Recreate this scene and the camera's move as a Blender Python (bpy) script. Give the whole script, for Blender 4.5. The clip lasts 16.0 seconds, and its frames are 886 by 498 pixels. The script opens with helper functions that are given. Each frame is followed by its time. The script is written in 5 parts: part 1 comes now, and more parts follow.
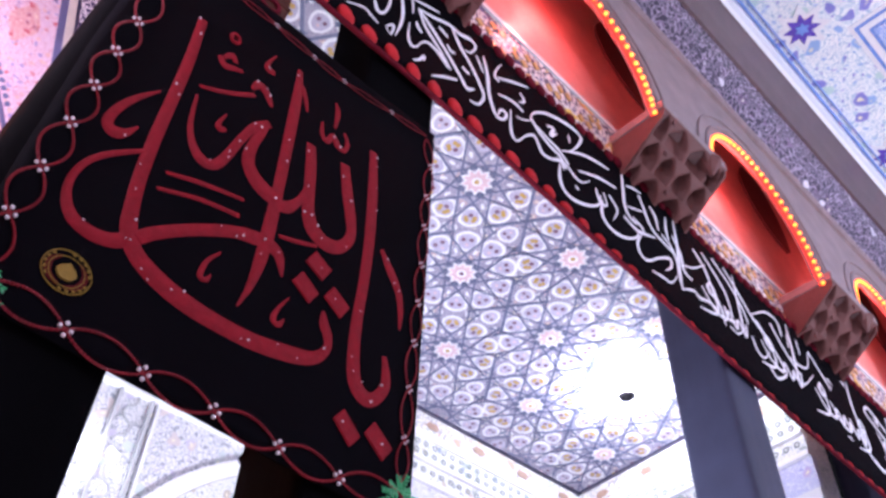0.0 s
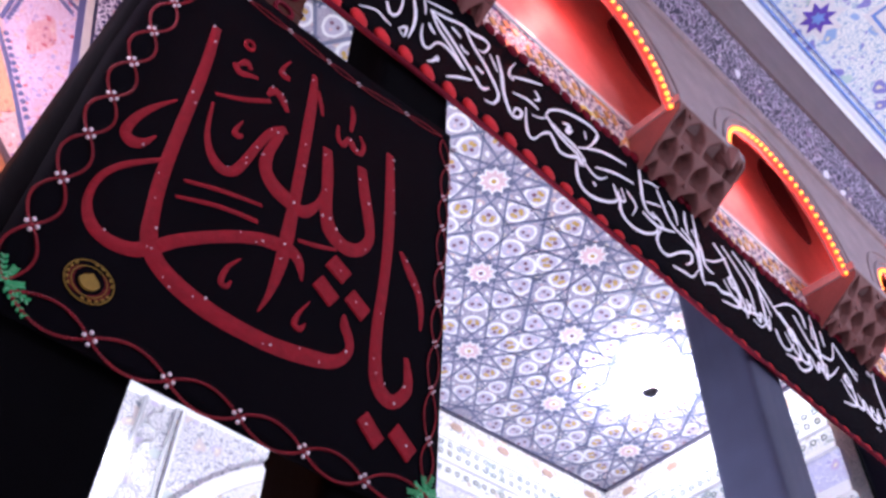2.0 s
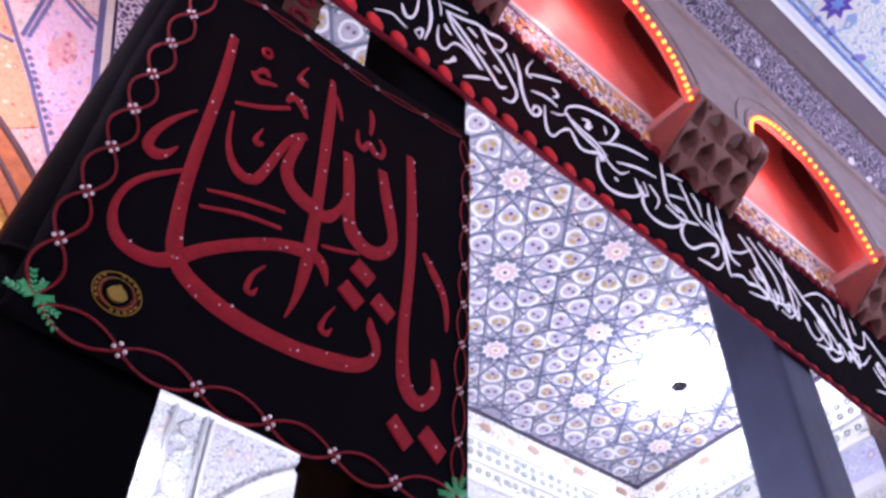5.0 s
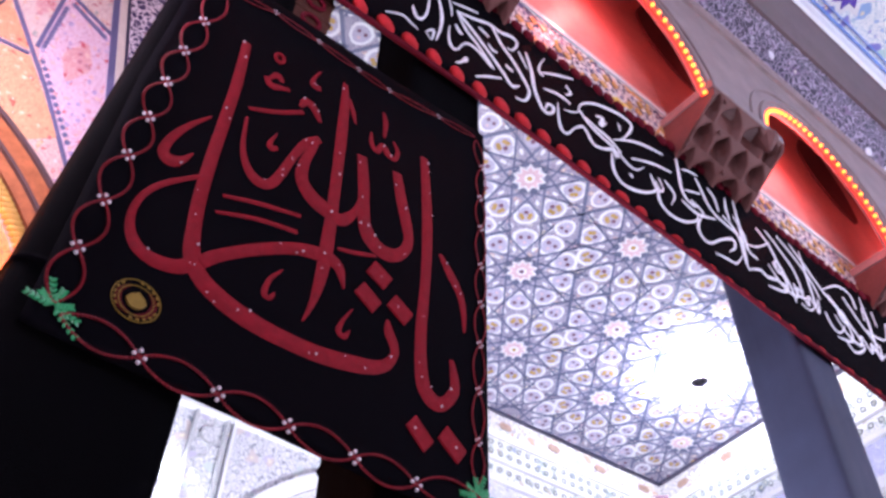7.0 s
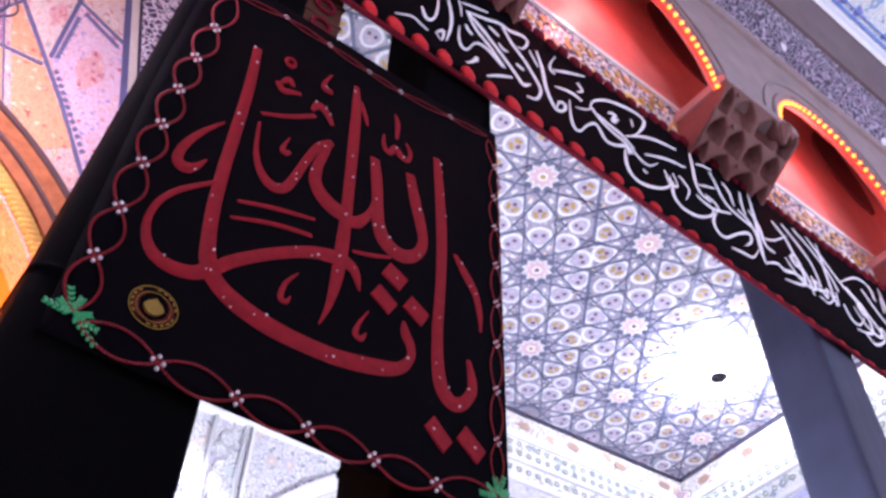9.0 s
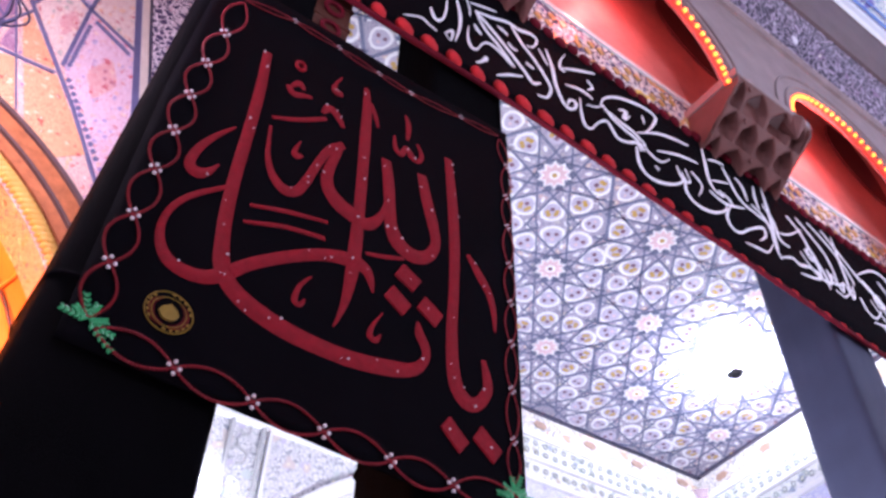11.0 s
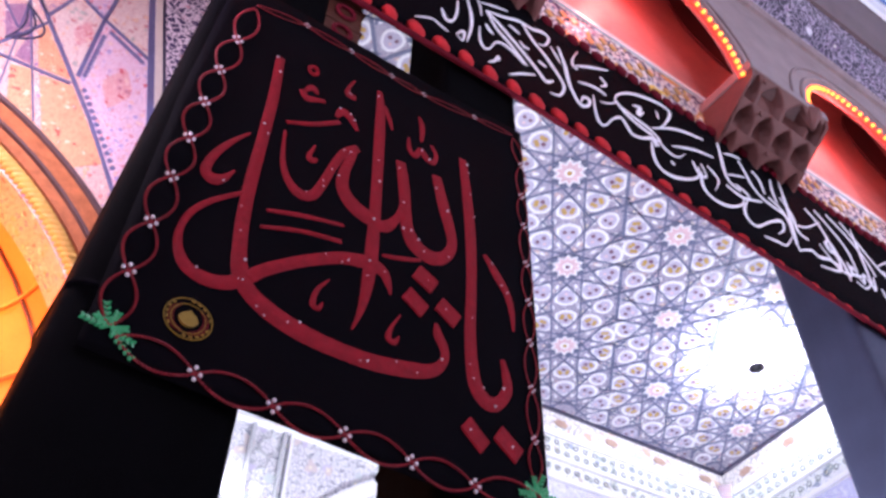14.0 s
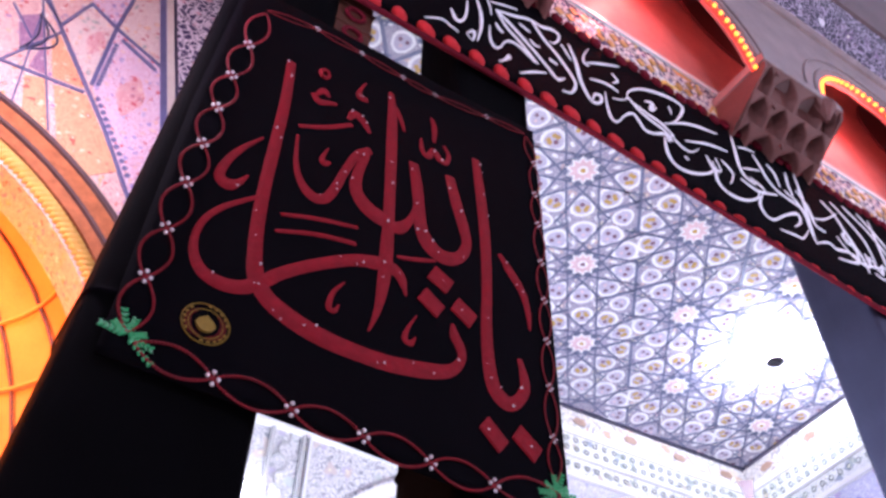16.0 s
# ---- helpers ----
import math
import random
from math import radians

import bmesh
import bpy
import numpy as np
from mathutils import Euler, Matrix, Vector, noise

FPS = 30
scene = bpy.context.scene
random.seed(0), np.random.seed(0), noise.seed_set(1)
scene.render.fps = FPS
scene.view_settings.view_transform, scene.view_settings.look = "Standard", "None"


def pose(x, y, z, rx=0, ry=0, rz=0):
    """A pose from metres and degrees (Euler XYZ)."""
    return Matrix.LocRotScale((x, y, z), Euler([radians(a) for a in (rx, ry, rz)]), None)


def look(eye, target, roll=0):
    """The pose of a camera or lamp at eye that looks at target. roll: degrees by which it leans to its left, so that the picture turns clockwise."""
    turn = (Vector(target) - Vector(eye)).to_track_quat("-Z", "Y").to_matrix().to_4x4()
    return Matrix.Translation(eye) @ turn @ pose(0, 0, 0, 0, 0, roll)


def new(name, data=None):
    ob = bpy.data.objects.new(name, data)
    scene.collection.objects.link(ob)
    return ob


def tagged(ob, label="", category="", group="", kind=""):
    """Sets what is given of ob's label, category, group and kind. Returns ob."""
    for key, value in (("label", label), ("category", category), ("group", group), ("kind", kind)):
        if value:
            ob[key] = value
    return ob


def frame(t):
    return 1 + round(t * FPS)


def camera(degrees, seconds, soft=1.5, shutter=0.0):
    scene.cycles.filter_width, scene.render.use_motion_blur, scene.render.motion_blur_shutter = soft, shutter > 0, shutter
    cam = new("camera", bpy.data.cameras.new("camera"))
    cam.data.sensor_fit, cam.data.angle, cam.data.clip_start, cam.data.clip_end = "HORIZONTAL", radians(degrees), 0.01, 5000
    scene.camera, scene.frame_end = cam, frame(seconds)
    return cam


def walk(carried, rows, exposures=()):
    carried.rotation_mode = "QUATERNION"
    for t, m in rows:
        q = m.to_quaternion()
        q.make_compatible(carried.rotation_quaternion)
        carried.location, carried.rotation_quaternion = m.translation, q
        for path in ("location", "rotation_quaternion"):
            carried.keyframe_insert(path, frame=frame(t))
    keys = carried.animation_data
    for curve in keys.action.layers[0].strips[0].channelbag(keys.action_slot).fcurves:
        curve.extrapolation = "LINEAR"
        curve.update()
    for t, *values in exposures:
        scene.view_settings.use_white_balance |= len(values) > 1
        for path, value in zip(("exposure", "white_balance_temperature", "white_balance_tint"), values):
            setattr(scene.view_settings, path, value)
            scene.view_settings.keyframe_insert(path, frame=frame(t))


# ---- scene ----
cam = camera(52.78, 16.0, soft=2.9)
EYE = (0.0, 0.0, 1.6)
# seconds, then the camera's turn about x, y and z in degrees; it stands in one spot
TURN = [
    (0.0, 137.071, -1.672, -45.011),
    (0.5, 137.065, -1.631, -44.547),
    (1.0, 137.054, -1.581, -44.013),
    (1.5, 137.049, -1.534, -43.542),
    (2.0, 137.049, -1.515, -43.074),
    (2.5, 137.048, -1.487, -42.656),
    (3.0, 137.047, -1.446, -42.218),
    (3.5, 137.041, -1.403, -41.825),
    (4.0, 137.040, -1.375, -41.426),
    (6.5, 137.035, -1.227, -39.489),
    (7.0, 137.035, -1.201, -39.041),
    (7.5, 137.041, -1.168, -38.608),
    (8.0, 137.038, -1.123, -38.210),
    (8.5, 137.030, -1.083, -37.880),
    (9.0, 137.034, -1.051, -37.500),
    (9.5, 137.037, -1.033, -37.159),
    (12.0, 137.043, -0.915, -35.627),
    (12.5, 137.046, -0.901, -35.376),
    (13.0, 137.043, -0.872, -35.081),
    (13.5, 137.048, -0.837, -34.801),
    (14.0, 137.058, -0.843, -34.510),
    (14.5, 137.053, -0.787, -34.174),
    (15.0, 137.051, -0.766, -33.790),
    (15.5, 137.059, -0.733, -33.409),
    (16.0, 137.055, -0.716, -32.997),
]
walk(cam, [(t, pose(*EYE, rx, ry, rz)) for t, rx, ry, rz in TURN], [(0.0, 0.19, 6010.0, 15.5), (16.0, 0.14, 6010.0, 15.5)])

# ---------------------------------------------------------------- light
world = bpy.data.worlds.new("hall_world")
scene.world = world
world.use_nodes = True
world.node_tree.nodes["Background"].inputs[0].default_value = (0.75, 0.8, 1.0, 1)
world.node_tree.nodes["Background"].inputs[1].default_value = 0.008


def lamp(name, kind, at, energy, color, size=0.3, aim=None):
    data = bpy.data.lights.new(name, kind)
    data.energy, data.color = energy, color
    if kind == "AREA":
        data.shape, data.size = "DISK", size
    else:
        data.shadow_soft_size = size
    ob = new(name, data)
    ob.matrix_world = look(at, aim) if aim else pose(*at)
    return ob


# two added lamps out of view stand for the nave's unseen lighting
lamp("nave_chandelier_light", "POINT", (1.0, -6.0, 8.0), 750, (0.90, 0.86, 1.0), 0.8)
lamp("nave_chandelier_light", "POINT", (13.0, -4.5, 8.0), 1900, (0.88, 0.88, 1.0), 0.8)
lamp("aisle_light", "POINT", (8.14, 5.05, 8.905), 600, (0.92, 0.94, 1.0), 0.03)
# added fill that lifts the aisle ceiling and wall, no fitting holds it
lamp("aisle_light", "POINT", (4.6, 4.8, 4.2), 640, (0.94, 0.93, 1.0), 0.25)
# added tinted fill to brighten the iwan wall, placed out of view
lamp("iwan_light", "POINT", (-1.0, 2.9, 6.6), 330, (0.97, 0.76, 0.92), 0.3)
lamp("apse_light", "POINT", (-0.9, 5.5, 5.3), 235, (1.0, 0.18, 0.015), 0.2)
for k in range(-2, 4):
    lamp("arcade_light", "POINT", (7.66 + 3.552 * k, 2.68, 11.0), 74, (1.0, 0.105, 0.085), 0.15)

# ---------------------------------------------------------------- materials
def mat(name, color, rough=0.7, metal=0.0, var=0.12, scale=8.0, bump=0.15, fine=60.0, emit=None, spec=0.5):
    """Plain surface with variation at two scales and a fine relief."""
    m = bpy.data.materials.new(name)
    m.use_nodes = True
    nt = m.node_tree
    b = nt.nodes["Principled BSDF"]
    tc = nt.nodes.new("ShaderNodeTexCoord")
    n1 = nt.nodes.new("ShaderNodeTexNoise")
    n1.inputs["Scale"].default_value, n1.inputs["Detail"].default_value = scale, 4
    n2 = nt.nodes.new("ShaderNodeTexNoise")
    n2.inputs["Scale"].default_value, n2.inputs["Detail"].default_value = fine, 3
    nt.links.new(tc.outputs["Object"], n1.inputs["Vector"])
    nt.links.new(tc.outputs["Object"], n2.inputs["Vector"])
    mul = nt.nodes.new("ShaderNodeMath")
    mul.operation = "MULTIPLY_ADD"
    nt.links.new(n1.outputs[0], mul.inputs[0])
    mul.inputs[1].default_value, mul.inputs[2].default_value = 2 * var, 1 - var
    mul2 = nt.nodes.new("ShaderNodeMath")
    mul2.operation = "MULTIPLY_ADD"
    nt.links.new(n2.outputs[0], mul2.inputs[0])
    mul2.inputs[1].default_value, mul2.inputs[2].default_value = var, -var / 2
    add = nt.nodes.new("ShaderNodeMath")
    add.operation = "ADD"
    nt.links.new(mul.outputs[0], add.inputs[0])
    nt.links.new(mul2.outputs[0], add.inputs[1])
    vm = nt.nodes.new("ShaderNodeVectorMath")
    vm.operation = "SCALE"
    vm.inputs[0].default_value = color
    nt.links.new(add.outputs[0], vm.inputs["Scale"])
    nt.links.new(vm.outputs[0], b.inputs["Base Color"])
    bp = nt.nodes.new("ShaderNodeBump")
    bp.inputs["Strength"].default_value, bp.inputs["Distance"].default_value = bump, 0.01
    nt.links.new(n2.outputs[0], bp.inputs["Height"])
    nt.links.new(bp.outputs[0], b.inputs["Normal"])
    b.inputs["Roughness"].default_value, b.inputs["Metallic"].default_value = rough, metal
    b.inputs["Specular IOR Level"].default_value = spec
    if emit:
        b.inputs["Emission Color"].default_value = (*emit[0], 1)
        b.inputs["Emission Strength"].default_value = emit[1]
    return m


def floral(name, ground, stem, blooms, scale=6.0, rough=0.35, stems=0.09, flower=0.32, stretch=(1, 1, 1)):
    """Glazed tile: twisting stems on a ground, with blooms in several colours and pale hearts."""
    m = bpy.data.materials.new(name)
    m.use_nodes = True
    nt = m.node_tree
    N, L = nt.nodes.new, nt.links.new
    b = nt.nodes["Principled BSDF"]
    tc = N("ShaderNodeTexCoord")
    mp = N("ShaderNodeMapping")
    mp.inputs["Scale"].default_value = [scale * s for s in stretch]
    L(tc.outputs["Object"], mp.inputs["Vector"])
    warp = N("ShaderNodeTexNoise")
    warp.inputs["Scale"].default_value, warp.inputs["Detail"].default_value = 1.3, 1
    L(mp.outputs[0], warp.inputs["Vector"])
    mixv = N("ShaderNodeVectorMath")
    mixv.operation = "MULTIPLY_ADD"
    mixv.inputs[1].default_value = (0.9, 0.9, 0.9)
    L(warp.outputs["Color"], mixv.inputs[0])
    L(mp.outputs[0], mixv.inputs[2])
    edge = N("ShaderNodeTexVoronoi")
    edge.feature = "DISTANCE_TO_EDGE"
    L(mixv.outputs[0], edge.inputs["Vector"])
    cell = N("ShaderNodeTexVoronoi")
    cell.inputs["Scale"].default_value = 1.0
    L(mixv.outputs[0], cell.inputs["Vector"])
    small = N("ShaderNodeTexVoronoi")
    small.inputs["Scale"].default_value = 3.1
    L(mixv.outputs[0], small.inputs["Vector"])

    def ramp(src, stops, const=False):
        r = N("ShaderNodeValToRGB")
        r.color_ramp.interpolation = "CONSTANT" if const else "LINEAR"
        while len(r.color_ramp.elements) < len(stops):
            r.color_ramp.elements.new(0.5)
        for e, (p, c) in zip(r.color_ramp.elements, stops):
            e.position, e.color = p, (*c, 1) if len(c) == 3 else c
        L(src, r.inputs[0])
        return r

    def mix(fac, a, c):
        x = N("ShaderNodeMix")
        x.data_type = "RGBA"
        L(fac, x.inputs[0])
        for s, k in ((a, 6), (c, 7)):
            if isinstance(s, tuple):
                x.inputs[k].default_value = (*s, 1)
            else:
                L(s, x.inputs[k])
        return x.outputs[2]

    w, k = (1, 1, 1), (0, 0, 0)
    sep = N("ShaderNodeSeparateColor")
    L(cell.outputs["Color"], sep.inputs[0])
    bloom = ramp(sep.outputs[0], [(i / len(blooms), c) for i, c in enumerate(blooms)], True)
    leafs = ramp(small.outputs["Distance"], [(0.0, w), (0.24, w), (0.30, k)])
    sep2 = N("ShaderNodeSeparateColor")
    L(small.outputs["Color"], sep2.inputs[0])
    leafc = ramp(sep2.outputs[1], [(0, stem), (0.4, blooms[-1]), (0.7, blooms[0])], True)
    base = mix(leafs.outputs[0], ground, leafc.outputs[0])
    base = mix(ramp(edge.outputs["Distance"], [(0, w), (stems * 0.7, w), (stems, k)]).outputs[0], base, stem)
    base = mix(ramp(cell.outputs["Distance"], [(0, w), (flower * 0.85, w), (flower, k)]).outputs[0], base, bloom.outputs[0])
    base = mix(ramp(cell.outputs["Distance"], [(0, w), (flower * 0.3, w), (flower * 0.42, k)]).outputs[0], base, (0.8, 0.75, 0.6))
    big = N("ShaderNodeTexNoise")
    big.inputs["Scale"].default_value = 0.7
    L(tc.outputs["Object"], big.inputs["Vector"])
    mm = N("ShaderNodeMath")
    mm.operation = "MULTIPLY_ADD"
    L(big.outputs[0], mm.inputs[0])
    mm.inputs[1].default_value, mm.inputs[2].default_value = 0.3, 0.85
    vm = N("ShaderNodeVectorMath")
    vm.operation = "SCALE"
    L(base, vm.inputs[0])
    L(mm.outputs[0], vm.inputs["Scale"])
    L(vm.outputs[0], b.inputs["Base Color"])
    bp = N("ShaderNodeBump")
    bp.inputs["Strength"].default_value, bp.inputs["Distance"].default_value = 0.25, 0.01
    L(edge.outputs["Distance"], bp.inputs["Height"])
    L(bp.outputs[0], b.inputs["Normal"])
    b.inputs["Roughness"].default_value = rough
    return m


M_black = mat("black_cloth", (0.0013, 0.0011, 0.0018), 0.9, var=0.4, scale=3, bump=0.5, fine=220, spec=0.03)
# black cloth again, with lens haze put into its lighter blue colour
M_black_haze = mat("black_cloth_haze", (0.042, 0.046, 0.085), 0.6, var=0.3, scale=2, bump=0.3, fine=200, spec=0.2)
M_banner = mat("black_velvet", (0.0019, 0.0014, 0.0028), 0.85, var=0.35, scale=4, bump=0.4, fine=300, spec=0.03)
M_red = mat("red_embroidery", (0.205, 0.0065, 0.015), 0.55, var=0.42, scale=26, bump=0.9, fine=110, spec=0.08)
M_maroon = mat("maroon_thread", (0.075, 0.006, 0.008), 0.6, var=0.4, scale=40, spec=0.05)
M_rope = mat("red_beaded_cord", (0.20, 0.012, 0.022), 0.4, var=0.3, scale=40, bump=0.5, fine=200, spec=0.15)
M_pearl = mat("pearl_bead", (0.62, 0.56, 0.62), 0.15, var=0.05)
M_green = mat("green_sequin", (0.008, 0.24, 0.075), 0.3, var=0.4, scale=60)
M_gold = mat("gold_thread", (0.20, 0.125, 0.02), 0.45, var=0.3, scale=50, spec=0.12)
M_white = mat("white_thread", (0.80, 0.80, 0.88), 0.7, var=0.15, scale=30, bump=0.4, fine=200)
M_ruffle = mat("red_satin_ruffle", (0.46, 0.018, 0.024), 0.6, var=0.4, scale=14, spec=0.15)
M_ruffle_dark = mat("dark_red_fringe", (0.10, 0.006, 0.015), 0.7, var=0.4, scale=14, spec=0.06)
M_wall = mat("pale_plaster", (0.62, 0.60, 0.60), 0.7, scale=1.5)
M_floor = mat("pale_marble_floor", (0.6, 0.58, 0.55), 0.15, scale=2)
M_stone = mat("grey_marble", (0.25, 0.175, 0.178), 0.45, var=0.45, scale=3, fine=30)
M_brown = mat("brown_marble", (0.105, 0.062, 0.068), 0.4, var=0.3, scale=4, fine=40)
M_muq = mat("muqarnas_plaster", (0.145, 0.060, 0.056), 0.55, var=0.3, scale=5, fine=40, spec=0.2)
M_niche = mat("pink_plaster", (0.50, 0.27, 0.25), 0.45, var=0.3, scale=2.5, fine=25)
M_wood = mat("carved_brown_wood", (0.07, 0.025, 0.018), 0.5, var=0.4, scale=12, spec=0.06)
M_grey = floral("grey_scroll_tile", (0.39, 0.37, 0.46), (0.24, 0.22, 0.32), [(0.28, 0.24, 0.36), (0.50, 0.36, 0.36), (0.40, 0.38, 0.40), (0.52, 0.50, 0.58)], 9.0, stems=0.10)
M_blue = mat("blue_grey_line", (0.13, 0.13, 0.26), 0.4, var=0.3, scale=6)
M_beige = mat("beige_moulding", (0.66, 0.60, 0.54), 0.5, var=0.2, scale=5)
M_pale = mat("white_glaze", (0.78, 0.79, 0.82), 0.25, var=0.08, scale=6)
M_bluepaint = mat("light_blue_glaze", (0.18, 0.30, 0.68), 0.25, var=0.3, scale=5)
M_violet = mat("violet_glaze", (0.13, 0.08, 0.45), 0.25, var=0.3, scale=8)
M_orange = mat("ochre_arch_tile", (0.40, 0.13, 0.05), 0.45, var=0.55, scale=14, fine=45)
M_led = mat("amber_led", (1.0, 0.35, 0.05), 0.4, emit=((1.0, 0.20, 0.02), 4.0))
M_ledstrip = mat("red_led_strip", (0.5, 0.03, 0.02), 0.4, emit=((1.0, 0.025, 0.012), 2.0))
M_dark = mat("dark_metal", (0.04, 0.04, 0.05), 0.4, metal=0.5)
M_tile = floral("white_floral_tile", (0.74, 0.74, 0.76), (0.30, 0.32, 0.38), [(0.56, 0.53, 0.66), (0.64, 0.57, 0.56), (0.54, 0.60, 0.60)], 4.0, stems=0.06)
M_tilepink = floral("pink_floral_tile", (0.80, 0.60, 0.52), (0.52, 0.20, 0.24), [(0.56, 0.12, 0.12), (0.74, 0.36, 0.16), (0.34, 0.20, 0.40), (0.80, 0.74, 0.70)], 15.0, stems=0.07)
M_purple = floral("violet_arabesque_frieze", (0.022, 0.012, 0.036), (0.36, 0.29, 0.39), [(0.20, 0.12, 0.22), (0.66, 0.62, 0.70), (0.08, 0.04, 0.10)], 2.5, stems=0.085, flower=0.22)
M_bluefloral = floral("blue_floral_tile", (0.22, 0.34, 0.70), (0.60, 0.68, 0.85), [(0.12, 0.15, 0.50), (0.65, 0.72, 0.85), (0.30, 0.45, 0.75)], 4.0)
M_whitefloral = floral("pale_floral_glaze", (0.82, 0.86, 0.87), (0.36, 0.52, 0.66), [(0.30, 0.46, 0.74), (0.50, 0.68, 0.66), (0.86, 0.88, 0.88), (0.24, 0.24, 0.60)], 2.8, stems=0.055, flower=0.34)
M_kite_pale = floral("pale_kite_tile", (0.80, 0.70, 0.64), (0.50, 0.30, 0.32), [(0.50, 0.16, 0.18), (0.34, 0.36, 0.34), (0.72, 0.42, 0.26)], 14.0, stems=0.07)
M_kite_red = floral("rose_kite_tile", (0.80, 0.66, 0.76), (0.50, 0.22, 0.32), [(0.56, 0.10, 0.14), (0.72, 0.44, 0.40), (0.34, 0.26, 0.52)], 15.0, stems=0.07)
M_kite_amberlit = floral("amberlit_kite_tile", (0.80, 0.46, 0.26), (0.62, 0.24, 0.14), [(0.56, 0.10, 0.08), (0.82, 0.60, 0.40), (0.60, 0.28, 0.16)], 15.0, stems=0.08)
M_kite_plum = floral("plum_kite_tile", (0.46, 0.26, 0.36), (0.22, 0.12, 0.24), [(0.60, 0.40, 0.44), (0.30, 0.14, 0.24), (0.66, 0.56, 0.60)], 14.0, stems=0.10)
M_rosemed = floral("rose_medallion_tile", (0.60, 0.22, 0.24), (0.76, 0.60, 0.60), [(0.50, 0.06, 0.10), (0.40, 0.12, 0.20), (0.74, 0.50, 0.44)], 13.0)
M_yellow = floral("yellow_floral_tile", (0.76, 0.72, 0.68), (0.05, 0.05, 0.12), [(0.66, 0.48, 0.10), (0.10, 0.09, 0.20), (0.66, 0.34, 0.10), (0.78, 0.76, 0.78)], 2.1, rough=0.75, stems=0.12, flower=0.36)

M_lilac = mat("lilac_glaze", (0.43, 0.41, 0.53), 0.3, var=0.15, scale=8)
M_cream = mat("cream_glaze", (0.66, 0.60, 0.46), 0.3, var=0.25, scale=9)
M_rose = mat("rose_glaze", (0.62, 0.45, 0.49), 0.3, var=0.2, scale=10)
M_ochre = mat("ochre_glaze", (0.46, 0.30, 0.08), 0.3, var=0.25, scale=10)
M_ink = mat("ink_blue_glaze", (0.05, 0.05, 0.10), 0.3, var=0.3, scale=10)
M_plum = mat("plum_glaze", (0.17, 0.08, 0.13), 0.3, var=0.3, scale=10)
M_strap = mat("grey_blue_strap", (0.13, 0.15, 0.25), 0.4, var=0.3, scale=10)
M_medal = mat("grey_green_glaze", (0.27, 0.31, 0.30), 0.3, var=0.3, scale=12)
M_goldtile = mat("gold_tile", (0.72, 0.45, 0.12), 0.35, var=0.25, scale=10)
M_apse = mat("ochre_dome_tile", (0.75, 0.36, 0.09), 0.45, var=0.3, scale=3)
M_greyline = mat("light_grey_glaze", (0.50, 0.51, 0.53), 0.35, var=0.2, scale=9)
M_tan = mat("tan_glaze", (0.34, 0.22, 0.17), 0.35, var=0.35, scale=14)
M_shade = mat("dark_red_sheet", (0.085, 0.022, 0.026), 0.8, var=0.3, scale=6)
M_bulb = mat("white_bulb", (0.9, 0.9, 0.9), 0.4, emit=((0.95, 0.97, 1.0), 40.0))
M_mottle = floral("mottled_beige_tile", (0.66, 0.64, 0.64), (0.34, 0.33, 0.36), [(0.50, 0.34, 0.26), (0.42, 0.46, 0.46), (0.60, 0.50, 0.42)], 3.0)
M_dotted = floral("white_dotted_tile", (0.70, 0.71, 0.72), (0.44, 0.48, 0.50), [(0.30, 0.35, 0.35), (0.46, 0.42, 0.36), (0.28, 0.32, 0.42)], 5.0, stems=0.04)
M_bluewhite = floral("lilac_blue_tile", (0.46, 0.48, 0.72), (0.70, 0.72, 0.80), [(0.35, 0.36, 0.66), (0.70, 0.70, 0.80), (0.50, 0.42, 0.66)], 5.0)
M_nightfloral = floral("night_blue_floral", (0.06, 0.04, 0.12), (0.80, 0.74, 0.80), [(0.66, 0.34, 0.42), (0.30, 0.12, 0.30), (0.78, 0.76, 0.82)], 3.0, rough=0.6, stems=0.13, flower=0.24)

# ---------------------------------------------------------------- mesh helpers
U = 3.0


def w(x, y, z):
    """Plan units (one unit is the distance from the eye to the row of columns) to metres."""
    return Vector((U * x, U * y, 1.6 + U * z))


def part(name, bm, material, parent=None, label="", smooth=False):
    me = bpy.data.meshes.new(name)
    bmesh.ops.recalc_face_normals(bm, faces=bm.faces)
    bm.to_mesh(me)
    bm.free()
    for m in material if isinstance(material, (list, tuple)) else [material]:
        me.materials.append(m)
    if smooth:
        me.polygons.foreach_set("use_smooth", [True] * len(me.polygons))
    ob = new(name, me)
    ob.parent = parent
    if label:
        tagged(ob, label)
    return ob


def empty(name, label, category, at=(0, 0, 0), group="", kind=""):
    ob = new(name)
    ob.location = at
    ob.empty_display_size = 0.1
    return tagged(ob, label, category, group, kind)


def box(bm, lo, hi, bevel=0.0):
    lo, hi = Vector(lo), Vector(hi)
    r = bmesh.ops.create_cube(bm, size=1.0, matrix=Matrix.Translation((lo + hi) / 2) @ Matrix.Diagonal((*(hi - lo), 1)))
    if bevel:
        es = list({e for v in r["verts"] for e in v.link_edges})
        bmesh.ops.bevel(bm, geom=es, offset=bevel, segments=2, affect="EDGES", profile=0.5)
    return bm


def slab(name, lo, hi, material, label="", category="", bevel=0.0, kind="structure"):
    ob = part(name, box(bmesh.new(), lo, hi, bevel), material)
    return tagged(ob, label, category, kind=kind)


